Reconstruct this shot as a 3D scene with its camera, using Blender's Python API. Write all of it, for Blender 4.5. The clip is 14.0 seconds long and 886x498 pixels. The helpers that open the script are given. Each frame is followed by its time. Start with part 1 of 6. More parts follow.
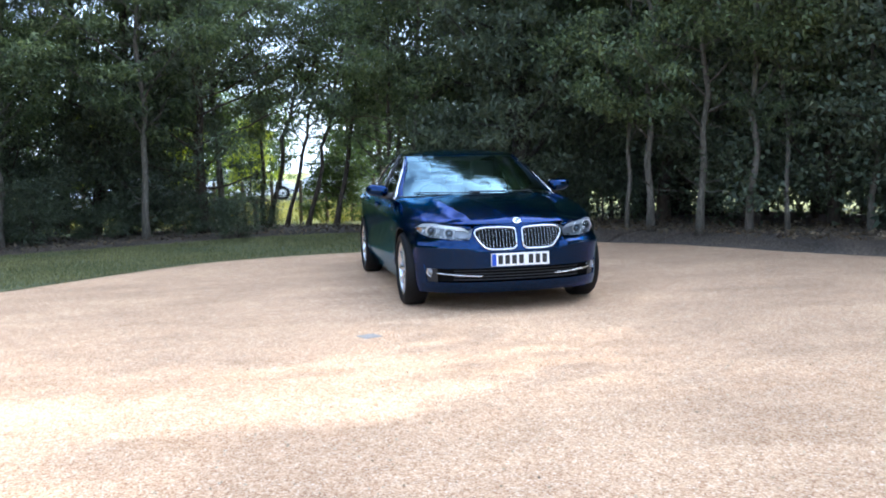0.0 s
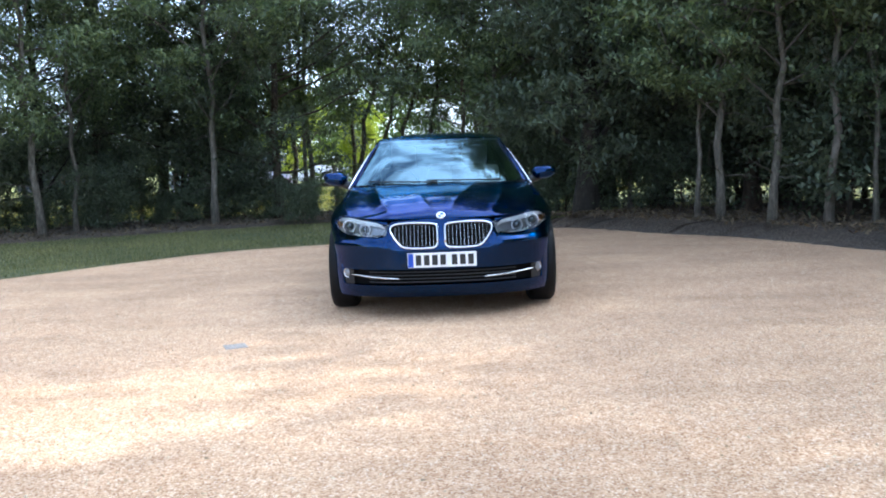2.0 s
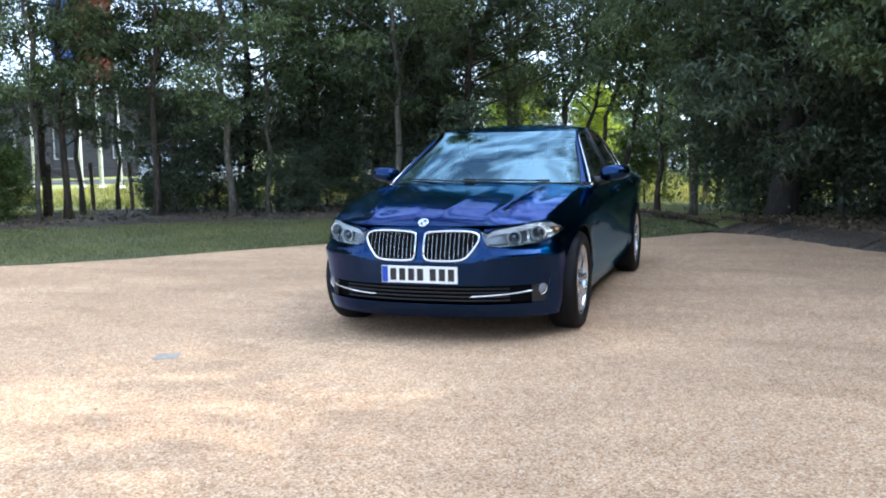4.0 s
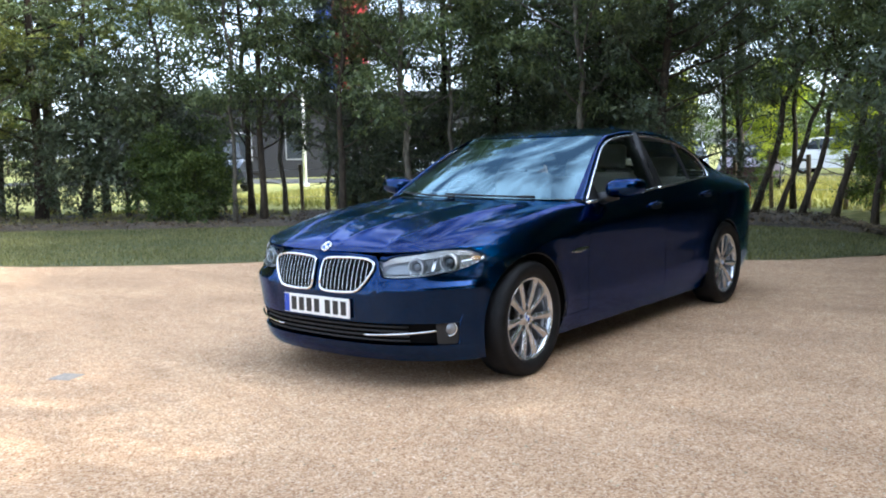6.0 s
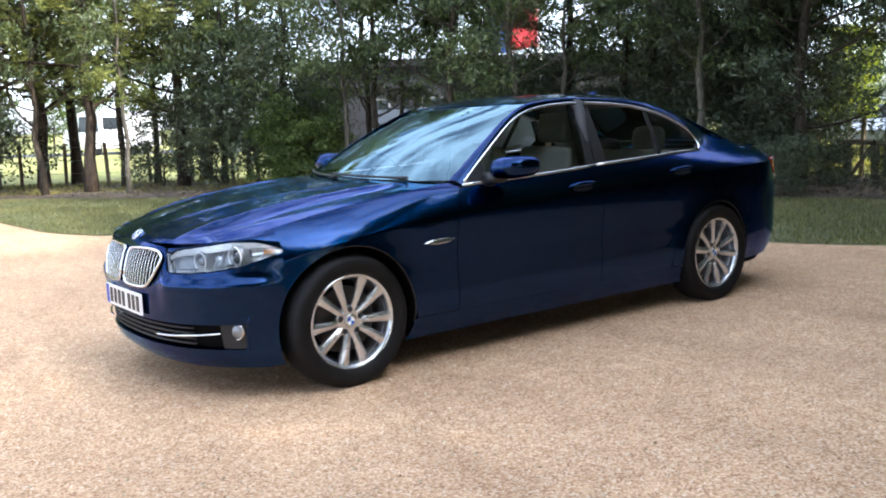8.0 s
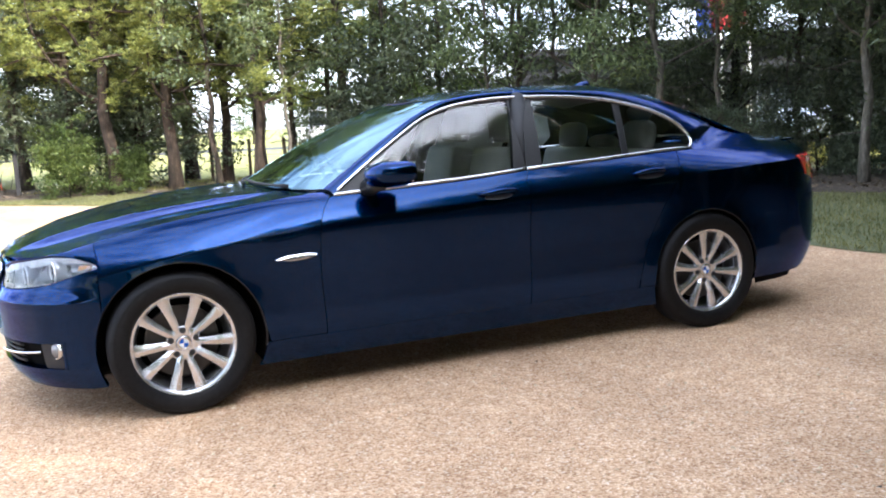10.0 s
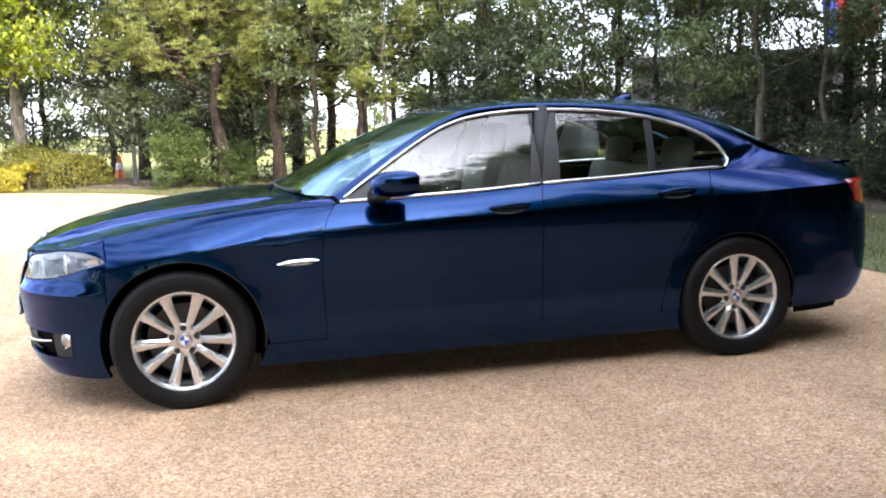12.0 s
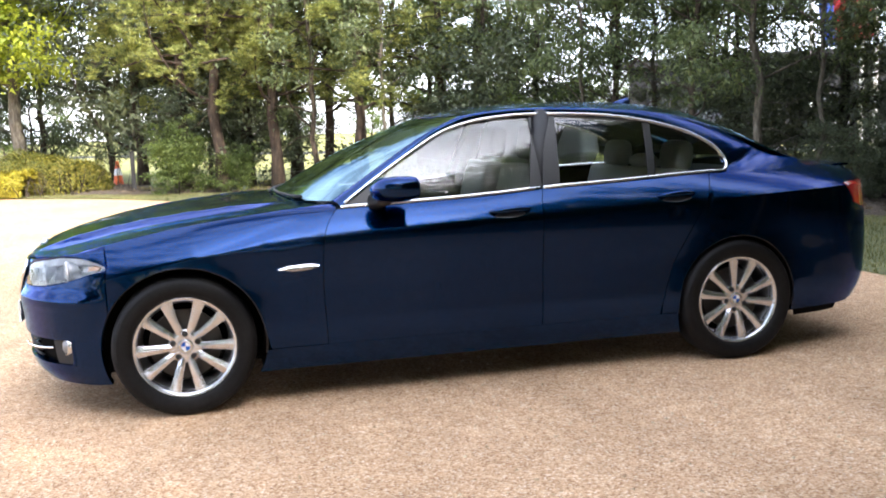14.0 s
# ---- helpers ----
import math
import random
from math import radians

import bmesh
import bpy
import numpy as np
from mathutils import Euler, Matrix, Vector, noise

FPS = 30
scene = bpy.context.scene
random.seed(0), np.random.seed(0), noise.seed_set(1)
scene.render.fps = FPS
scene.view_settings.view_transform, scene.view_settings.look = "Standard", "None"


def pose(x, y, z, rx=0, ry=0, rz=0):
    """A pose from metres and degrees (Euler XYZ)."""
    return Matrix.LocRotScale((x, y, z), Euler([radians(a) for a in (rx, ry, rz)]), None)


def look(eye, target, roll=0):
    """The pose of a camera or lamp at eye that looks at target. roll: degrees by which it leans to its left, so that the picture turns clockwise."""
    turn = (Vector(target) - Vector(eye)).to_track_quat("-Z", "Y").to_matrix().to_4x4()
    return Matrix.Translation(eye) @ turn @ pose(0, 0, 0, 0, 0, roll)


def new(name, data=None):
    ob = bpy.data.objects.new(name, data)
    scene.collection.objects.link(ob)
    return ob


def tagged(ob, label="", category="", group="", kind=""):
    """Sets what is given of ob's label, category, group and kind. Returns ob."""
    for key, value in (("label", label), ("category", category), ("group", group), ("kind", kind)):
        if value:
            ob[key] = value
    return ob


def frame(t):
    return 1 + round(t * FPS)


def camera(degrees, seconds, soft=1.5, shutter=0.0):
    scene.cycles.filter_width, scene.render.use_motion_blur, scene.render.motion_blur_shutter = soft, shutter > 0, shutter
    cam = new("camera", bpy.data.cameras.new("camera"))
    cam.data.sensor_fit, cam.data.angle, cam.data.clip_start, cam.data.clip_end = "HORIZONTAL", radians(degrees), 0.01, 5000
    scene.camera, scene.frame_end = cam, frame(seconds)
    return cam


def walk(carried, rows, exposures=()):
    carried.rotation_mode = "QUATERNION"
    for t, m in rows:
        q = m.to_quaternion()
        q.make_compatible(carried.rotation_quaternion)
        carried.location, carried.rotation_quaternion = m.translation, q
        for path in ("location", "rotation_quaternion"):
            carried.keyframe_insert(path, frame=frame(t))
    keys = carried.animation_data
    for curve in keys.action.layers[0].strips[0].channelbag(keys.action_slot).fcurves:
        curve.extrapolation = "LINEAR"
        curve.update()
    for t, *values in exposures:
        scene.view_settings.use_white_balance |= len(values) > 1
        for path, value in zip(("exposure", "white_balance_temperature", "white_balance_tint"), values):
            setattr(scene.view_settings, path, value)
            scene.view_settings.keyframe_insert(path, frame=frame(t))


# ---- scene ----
cam = camera(51.4, 14.0, 1.9)

PATH = [
    (0, (9.97, -2.213, 1.271), (8.017, -1.822, 1.093), -1.7),
    (0.5, (9.856, -1.651, 1.281), (7.892, -1.309, 1.123), -1.0),
    (1, (9.707, -1.059, 1.269), (7.723, -0.862, 1.105), -1.2),
    (1.5, (9.469, -0.518, 1.257), (7.486, -0.397, 1.028), -1.0),
    (2, (9.209, 0.02, 1.257), (7.22, 0.017, 1.049), -2.1),
    (2.5, (8.927, 0.569, 1.262), (6.946, 0.404, 1.043), -1.9),
    (3, (8.57, 1.057, 1.292), (6.605, 0.755, 1.08), -2.0),
    (3.5, (8.254, 1.597, 1.3), (6.323, 1.119, 1.094), -2.0),
    (4, (7.851, 2.05, 1.285), (5.97, 1.409, 1.061), -1.0),
    (4.2, (7.682, 2.213, 1.297), (5.817, 1.527, 1.069), -1.5),
    (6.3, (5.627, 3.95, 1.34), (4.106, 2.671, 1.111), -1.3),
    (6.5, (5.419, 4.05, 1.363), (3.92, 2.748, 1.124), -1.5),
    (7, (4.89, 4.353, 1.359), (3.483, 2.951, 1.12), -2.0),
    (7.5, (4.369, 4.568, 1.313), (3.049, 3.087, 1.06), -1.8),
    (7.7, (4.169, 4.656, 1.334), (2.893, 3.139, 1.066), -1.9),
    (9.8, (2.07, 5.235, 1.33), (1.298, 3.411, 1.051), -3.2),
    (10, (1.899, 5.242, 1.307), (1.164, 3.404, 1.023), -3.4),
    (10.5, (1.601, 5.297, 1.32), (1.022, 3.406, 1.025), -3.9),
    (11, (1.42, 5.354, 1.326), (0.867, 3.452, 1.047), -2.5),
    (11.5, (1.355, 5.366, 1.326), (0.85, 3.45, 1.059), -2.0),
    (12, (1.337, 5.381, 1.328), (0.848, 3.461, 1.059), -1.6),
    (12.5, (1.342, 5.377, 1.33), (0.846, 3.458, 1.064), -1.6),
    (13, (1.346, 5.405, 1.329), (0.845, 3.486, 1.068), -1.6),
    (13.5, (1.349, 5.397, 1.328), (0.849, 3.478, 1.065), -1.7),
    (14, (1.348, 5.385, 1.333), (0.855, 3.464, 1.072), -1.9),
]
walk(cam, [(t, look(eye, target, roll)) for t, eye, target, roll in PATH],
     exposures=[(0, 0.48, 5250, 9), (4.2, 0.36, 5320, 6), (7.0, 0.43, 5840, 9), (9.8, 0.97, 5900, 13), (11.5, 0.98, 6170, 14), (14.0, 0.94, 6270, 14)])

# ==== built below ====

# ---------------------------------------------------------------- light
SUN_DIR = Vector((-0.30, 0.95, 0.0)).normalized()
SUN_ELEV = radians(35)
world = bpy.data.worlds.new("sky")
scene.world = world
world.use_nodes = True
wn, wl = world.node_tree.nodes, world.node_tree.links
wn.clear()
w_out = wn.new("ShaderNodeOutputWorld")
w_bg = wn.new("ShaderNodeBackground")
w_sky = wn.new("ShaderNodeTexSky")
w_sky.sky_type = "NISHITA"
w_sky.sun_disc = False
w_sky.sun_elevation = SUN_ELEV
w_sky.sun_rotation = math.atan2(SUN_DIR.x, SUN_DIR.y)
w_sky.air_density, w_sky.dust_density, w_sky.ozone_density = 1.0, 2.2, 2.0
w_tc = wn.new("ShaderNodeTexCoord")
w_map = wn.new("ShaderNodeMapping")
w_map.inputs["Scale"].default_value = (1.0, 1.0, 2.2)
w_map.inputs["Location"].default_value = (0.9, 0.4, 0.3)
w_noise = wn.new("ShaderNodeTexNoise")
w_noise.inputs["Scale"].default_value = 4.6
w_noise.inputs["Detail"].default_value = 9
w_noise.inputs["Roughness"].default_value = 0.58
w_ramp = wn.new("ShaderNodeValToRGB")
w_ramp.color_ramp.elements[0].position = 0.39
w_ramp.color_ramp.elements[0].color = (0.08, 0.08, 0.08, 1)
w_ramp.color_ramp.elements[1].position = 0.57
w_mix = wn.new("ShaderNodeMix")
w_mix.data_type = "RGBA"
w_cloud = wn.new("ShaderNodeMix")
w_cloud.data_type, w_cloud.blend_type = "RGBA", "ADD"
w_cloud.inputs["Factor"].default_value = 1.0
w_cloud.inputs["B"].default_value = (10.6, 11.3, 12.4, 1)
wl.new(w_tc.outputs["Generated"], w_map.inputs["Vector"])
wl.new(w_map.outputs["Vector"], w_noise.inputs["Vector"])
wl.new(w_noise.outputs["Fac"], w_ramp.inputs["Fac"])
wl.new(w_ramp.outputs["Color"], w_mix.inputs["Factor"])
wl.new(w_sky.outputs["Color"], w_mix.inputs["A"])
wl.new(w_sky.outputs["Color"], w_cloud.inputs["A"])
# haze shines round the sun
w_dot = wn.new("ShaderNodeVectorMath")
w_dot.operation = "DOT_PRODUCT"
w_dot.inputs[1].default_value = SUN_DIR * math.cos(SUN_ELEV) + Vector((0, 0, math.sin(SUN_ELEV)))
w_pow = wn.new("ShaderNodeMath")
w_pow.operation, w_pow.use_clamp = "POWER", True
w_pow.inputs[1].default_value = 6.0
w_gain = wn.new("ShaderNodeMath")
w_gain.operation = "MULTIPLY"
w_gain.inputs[1].default_value = 34.0
w_glow = wn.new("ShaderNodeMix")
w_glow.data_type, w_glow.blend_type = "RGBA", "ADD"
w_glow.inputs["Factor"].default_value = 1.0
wl.new(w_tc.outputs["Generated"], w_dot.inputs[0])
wl.new(w_dot.outputs["Value"], w_pow.inputs[0])
wl.new(w_pow.outputs["Value"], w_gain.inputs[0])
wl.new(w_mix.outputs["Result"], w_glow.inputs["A"])
wl.new(w_gain.outputs["Value"], w_glow.inputs["B"])
wl.new(w_cloud.outputs["Result"], w_mix.inputs["B"])
wl.new(w_glow.outputs["Result"], w_bg.inputs["Color"])
wl.new(w_bg.outputs["Background"], w_out.inputs["Surface"])
w_bg.inputs["Strength"].default_value = 0.15

sun_data = bpy.data.lights.new("sun", "SUN")
sun_data.energy, sun_data.angle, sun_data.color = 5.0, radians(0.6), (1.0, 0.90, 0.74)
sun = new("sun", sun_data)
sun.matrix_world = look((0, 0, 30), Vector((0, 0, 30)) - (SUN_DIR * math.cos(SUN_ELEV) + Vector((0, 0, math.sin(SUN_ELEV)))))

# ---------------------------------------------------------------- materials
def mat(name, color=(0.5, 0.5, 0.5), rough=0.5, metal=0.0, **inputs):
    m = bpy.data.materials.new(name)
    m.use_nodes = True
    b = m.node_tree.nodes["Principled BSDF"]
    b.inputs["Base Color"].default_value = (*color, 1)
    b.inputs["Roughness"].default_value = rough
    b.inputs["Metallic"].default_value = metal
    for k, v in inputs.items():
        b.inputs[k.replace("_", " ")].default_value = v
    return m


def node(m, kind, **values):
    n = m.node_tree.nodes.new("ShaderNode" + kind)
    for k, v in values.items():
        n.inputs[k].default_value = v
    return n


def link(m, a, b):
    m.node_tree.links.new(a, b)


def coords(m, scale=(1, 1, 1)):
    tc = node(m, "TexCoord")
    mp = node(m, "Mapping", Scale=scale)
    link(m, tc.outputs["Object"], mp.inputs["Vector"])
    return mp.outputs["Vector"]


def ramp(m, fac, stops):
    r = node(m, "ValToRGB")
    e = r.color_ramp.elements
    while len(e) < len(stops):
        e.new(0.5)
    for i, (p, c) in enumerate(stops):
        e[i].position, e[i].color = p, (*c, 1)
    link(m, fac, r.inputs["Fac"])
    return r.outputs["Color"]


def mixed(m, fac, a, b, blend="MIX"):
    n = node(m, "Mix")
    n.data_type, n.blend_type = "RGBA", blend
    for sock, v in (("Factor", fac), ("A", a), ("B", b)):
        if isinstance(v, (int, float)):
            n.inputs[sock].default_value = v
        elif isinstance(v, tuple):
            n.inputs[sock].default_value = (*v, 1)
        else:
            link(m, v, n.inputs[sock])
    return n.outputs["Result"]


def bump(m, height, strength=0.3, distance=0.01, after=None):
    n = node(m, "Bump", Strength=strength, Distance=distance)
    link(m, height, n.inputs["Height"])
    if after:
        link(m, after, n.inputs["Normal"])
    return n.outputs["Normal"]


def noisy(name, stops, scale, rough=0.8, strength=0.3, distance=0.01, second=None, metal=0.0, stretch=(1, 1, 1)):
    """A surface with two scales of variation in colour and a bump."""
    m = mat(name, rough=rough, metal=metal)
    b = m.node_tree.nodes["Principled BSDF"]
    v = coords(m, stretch)
    n1 = node(m, "TexNoise", Scale=scale, Detail=6, Roughness=0.65)
    link(m, v, n1.inputs["Vector"])
    c = ramp(m, n1.outputs["Fac"], stops)
    if second:
        s2, lo, hi = second
        n2 = node(m, "TexNoise", Scale=s2, Detail=4, Roughness=0.6)
        link(m, v, n2.inputs["Vector"])
        c = mixed(m, 1.0, c, ramp(m, n2.outputs["Fac"], [(0.3, lo), (0.7, hi)]), "MULTIPLY")
    link(m, c, b.inputs["Base Color"])
    link(m, bump(m, n1.outputs["Fac"], strength, distance), b.inputs["Normal"])
    return m


def leafy(name, dark, light, translucent=0.35, rough=0.5):
    """Leaves: colour by leaf, part of the light goes through."""
    m = bpy.data.materials.new(name)
    m.use_nodes = True
    nt = m.node_tree
    b = nt.nodes["Principled BSDF"]
    geo = node(m, "NewGeometry")
    c = ramp(m, geo.outputs["Random Per Island"], [(0.0, dark), (0.6, tuple((p + q) / 2 for p, q in zip(dark, light))), (1.0, light)])
    v = coords(m)
    n = node(m, "TexNoise", Scale=0.55, Detail=3)
    link(m, v, n.inputs["Vector"])
    c = mixed(m, 1.0, c, ramp(m, n.outputs["Fac"], [(0.3, (0.7, 0.75, 0.7)), (0.7, (1.2, 1.15, 0.95))]), "MULTIPLY")
    link(m, c, b.inputs["Base Color"])
    b.inputs["Roughness"].default_value = rough
    b.inputs["Specular IOR Level"].default_value = 0.35
    t = node(m, "BsdfTranslucent")
    link(m, mixed(m, 1.0, c, (1.35, 1.35, 0.75), "MULTIPLY"), t.inputs["Color"])
    mx = node(m, "MixShader", Fac=translucent)
    link(m, b.outputs["BSDF"], mx.inputs[1])
    link(m, t.outputs["BSDF"], mx.inputs[2])
    link(m, mx.outputs["Shader"], nt.nodes["Material Output"].inputs["Surface"])
    return m


def gravel_material():
    m = mat("gravel", rough=0.95)
    b = m.node_tree.nodes["Principled BSDF"]
    b.inputs["Specular IOR Level"].default_value = 0.15
    v = coords(m)
    grain = node(m, "TexVoronoi", Scale=108.0, Randomness=1.0)
    link(m, v, grain.inputs["Vector"])
    fine = node(m, "TexNoise", Scale=300.0, Detail=3, Roughness=0.7)
    link(m, v, fine.inputs["Vector"])
    mid = node(m, "TexNoise", Scale=9.0, Detail=6, Roughness=0.7)
    link(m, v, mid.inputs["Vector"])
    big = node(m, "TexNoise", Scale=0.55, Detail=5, Roughness=0.6)
    link(m, v, big.inputs["Vector"])
    sep = node(m, "SeparateColor")
    link(m, grain.outputs["Color"], sep.inputs["Color"])
    c = ramp(m, sep.outputs[0], [(0.0, (0.31, 0.185, 0.107)), (0.22, (0.455, 0.286, 0.17)), (0.6, (0.585, 0.40, 0.249)), (0.88, (0.66, 0.483, 0.325)), (1.0, (0.72, 0.59, 0.455))])
    c = mixed(m, 0.5, c, ramp(m, fine.outputs["Fac"], [(0.3, (0.6, 0.58, 0.55)), (0.7, (1.25, 1.22, 1.2))]), "MULTIPLY")
    c = mixed(m, 0.8, c, ramp(m, mid.outputs["Fac"], [(0.25, (0.78, 0.76, 0.74)), (0.75, (1.14, 1.13, 1.12))]), "MULTIPLY")
    c = mixed(m, 0.9, c, ramp(m, big.outputs["Fac"], [(0.3, (0.82, 0.80, 0.79)), (0.7, (1.12, 1.11, 1.08))]), "MULTIPLY")
    swept = coords(m, (1.3, 0.42, 1))
    drift = node(m, "TexNoise", Scale=1.3, Detail=7, Roughness=0.62, Distortion=0.7)
    link(m, swept, drift.inputs["Vector"])
    c = mixed(m, 1.0, c, ramp(m, drift.outputs["Fac"], [(0.30, (0.85, 0.84, 0.825)), (0.50, (1.0, 1.0, 1.0)), (0.72, (1.13, 1.13, 1.12))]), "MULTIPLY")
    link(m, c, b.inputs["Base Color"])
    n = bump(m, grain.outputs["Distance"], 0.55, 0.006)
    n = bump(m, mid.outputs["Fac"], 0.25, 0.02, n)
    link(m, n, b.inputs["Normal"])
    return m


def bark(name, stops, scale=26):
    return noisy(name, stops, scale, rough=0.9, strength=0.7, distance=0.02, second=(2.5, (0.65, 0.7, 0.62), (1.15, 1.1, 1.05)), stretch=(1, 1, 0.28))


def paint_material():
    m = mat("blue_paint", (0.001, 0.022, 0.10), 0.18, 1.0, Coat_Weight=0.5, Coat_Roughness=0.01, Coat_IOR=1.45)
    b = m.node_tree.nodes["Principled BSDF"]
    b.inputs["Specular Tint"].default_value = (0.05, 0.52, 1.0, 1)
    v = coords(m)
    flake = node(m, "TexVoronoi", Scale=900.0)
    link(m, v, flake.inputs["Vector"])
    dust = node(m, "TexNoise", Scale=5.0, Detail=6, Roughness=0.7)
    link(m, v, dust.inputs["Vector"])
    sep = node(m, "SeparateColor")
    link(m, flake.outputs["Color"], sep.inputs["Color"])
    c = ramp(m, sep.outputs[0], [(0.0, (0.0, 0.007, 0.029)), (1.0, (0.0, 0.028, 0.122))])
    link(m, c, b.inputs["Base Color"])
    link(m, ramp(m, dust.outputs["Fac"], [(0.35, (0.0, 0.0, 0.0)), (0.75, (0.02, 0.02, 0.02))]), b.inputs["Coat Roughness"])
    return m


def thin_glass(name, tint, reflect=1.5, rough=0.0, sheen=(1, 1, 1)):
    """A pane: clear with a tint, and gloss by angle in the sheen colour."""
    m = bpy.data.materials.new(name)
    m.use_nodes = True
    nt = m.node_tree
    nt.nodes.remove(nt.nodes["Principled BSDF"])
    tr = node(m, "BsdfTransparent", Color=(*tint, 1))
    gl = node(m, "BsdfGlossy", Color=(*sheen, 1), Roughness=rough)
    fr = node(m, "Fresnel", IOR=reflect)
    mx = node(m, "MixShader")
    link(m, fr.outputs["Fac"], mx.inputs["Fac"])
    link(m, tr.outputs["BSDF"], mx.inputs[1])
    link(m, gl.outputs["BSDF"], mx.inputs[2])
    link(m, mx.outputs["Shader"], nt.nodes["Material Output"].inputs["Surface"])
    return m


GRAVEL = gravel_material()
LAWN = noisy("lawn_soil", [(0.3, (0.060, 0.074, 0.028)), (0.55, (0.115, 0.120, 0.052)), (0.75, (0.20, 0.18, 0.095))], 14, 0.95, 0.6, 0.03, (1.1, (0.75, 0.8, 0.7), (1.2, 1.15, 1.1)))
FIELD = noisy("field_grass", [(0.3, (0.13, 0.15, 0.035)), (0.5, (0.26, 0.26, 0.07)), (0.72, (0.42, 0.37, 0.14))], 3, 0.95, 0.5, 0.05, (0.12, (0.75, 0.8, 0.7), (1.2, 1.15, 1.1)))
MULCH = noisy("leaf_litter", [(0.3, (0.040, 0.032, 0.025)), (0.5, (0.105, 0.085, 0.066)), (0.7, (0.21, 0.175, 0.14))], 32, 0.95, 0.9, 0.03, (0.9, (0.6, 0.6, 0.6), (1.2, 1.1, 1.0)))
TARMAC = noisy("tarmac", [(0.3, (0.04, 0.04, 0.04)), (0.7, (0.075, 0.072, 0.07))], 60, 0.9, 0.3, 0.01)
POST_DARK = noisy("dark_stained_timber", [(0.3, (0.010, 0.010, 0.011)), (0.7, (0.028, 0.027, 0.027))], 18, 0.7, 0.4, 0.006)
STAKE_WOOD = noisy("stake_wood", [(0.3, (0.11, 0.08, 0.05)), (0.7, (0.26, 0.2, 0.13))], 20, 0.9, 0.4, 0.01)
BARK_PALE = bark("pale_bark", [(0.3, (0.055, 0.048, 0.038)), (0.5, (0.125, 0.108, 0.090)), (0.72, (0.25, 0.22, 0.19))])
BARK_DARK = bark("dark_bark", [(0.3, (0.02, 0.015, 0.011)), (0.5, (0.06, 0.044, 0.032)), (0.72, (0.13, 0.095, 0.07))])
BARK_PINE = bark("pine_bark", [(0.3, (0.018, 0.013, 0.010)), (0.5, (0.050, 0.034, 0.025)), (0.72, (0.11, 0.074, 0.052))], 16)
# darker copy of dark_bark: the shade on these trunks is in the colour
BARK_SHADED = bark("shaded_bark", [(0.3, (0.012, 0.010, 0.008)), (0.5, (0.032, 0.026, 0.021)), (0.72, (0.07, 0.058, 0.047))])
LEAF_ASH = leafy("ash_leaf", (0.060, 0.084, 0.052), (0.215, 0.262, 0.140), 0.36)
LEAF_DARK = leafy("dark_leaf", (0.056, 0.072, 0.054), (0.150, 0.178, 0.122), 0.28, 0.5)
LEAF_PINE = leafy("pine_needle", (0.08, 0.11, 0.04), (0.40, 0.42, 0.14), 0.32)
LEAF_BRIGHT = leafy("bright_leaf", (0.21, 0.27, 0.035), (0.50, 0.55, 0.085), 0.5)
LEAF_SUN = leafy("sunlit_shrub_leaf", (0.05, 0.08, 0.03), (0.18, 0.23, 0.075), 0.4)
LEAF_FAR = leafy("far_leaf", (0.05, 0.09, 0.022), (0.15, 0.2, 0.05), 0.3)
BLADE = leafy("grass_blade", (0.095, 0.105, 0.046), (0.275, 0.265, 0.135), 0.25)
BLADE_DRY = leafy("dry_grass_blade", (0.16, 0.17, 0.045), (0.45, 0.40, 0.15), 0.3)
LITTER = leafy("fallen_leaf", (0.06, 0.042, 0.03), (0.22, 0.165, 0.115), 0.1)

# ---------------------------------------------------------------- building kit
def mesh_of(name, verts, faces, material, smooth=False):
    me = bpy.data.meshes.new(name)
    me.from_pydata([tuple(v) for v in verts], [], faces)
    if smooth:
        me.shade_smooth()
    me.materials.append(material)
    return me


def part(name, bm, material, parent=None, label="", smooth=False, angle=None):
    """Links a bmesh (or a ready mesh) as one mesh object under its parent."""
    if isinstance(bm, bpy.types.Mesh):
        me = bm
    else:
        me = bpy.data.meshes.new(name)
        bm.normal_update()
        bm.to_mesh(me)
        bm.free()
        me.materials.append(material)
        if smooth:
            me.shade_smooth()
        if angle is not None:
            me.shade_smooth()
            me.set_sharp_from_angle(angle=radians(angle))
    ob = new(name, me)
    if parent is not None:
        ob.parent = parent
    if label:
        ob["label"] = label
    return ob


def thing(name, label, category, group="", kind="", at=None):
    ob = new(name)
    if at is not None:
        ob.matrix_basis = at
    return tagged(ob, label, category, group, kind)


def box(x0, x1, y0, y1, z0, z1, bevel=0.0, segments=1):
    bm = bmesh.new()
    bmesh.ops.create_cube(bm, size=1)
    for v in bm.verts:
        v.co = Vector((x0 + (v.co.x + 0.5) * (x1 - x0), y0 + (v.co.y + 0.5) * (y1 - y0), z0 + (v.co.z + 0.5) * (z1 - z0)))
    if bevel:
        bmesh.ops.bevel(bm, geom=bm.edges[:], offset=bevel, segments=segments, affect="EDGES", profile=0.6)
    return bm


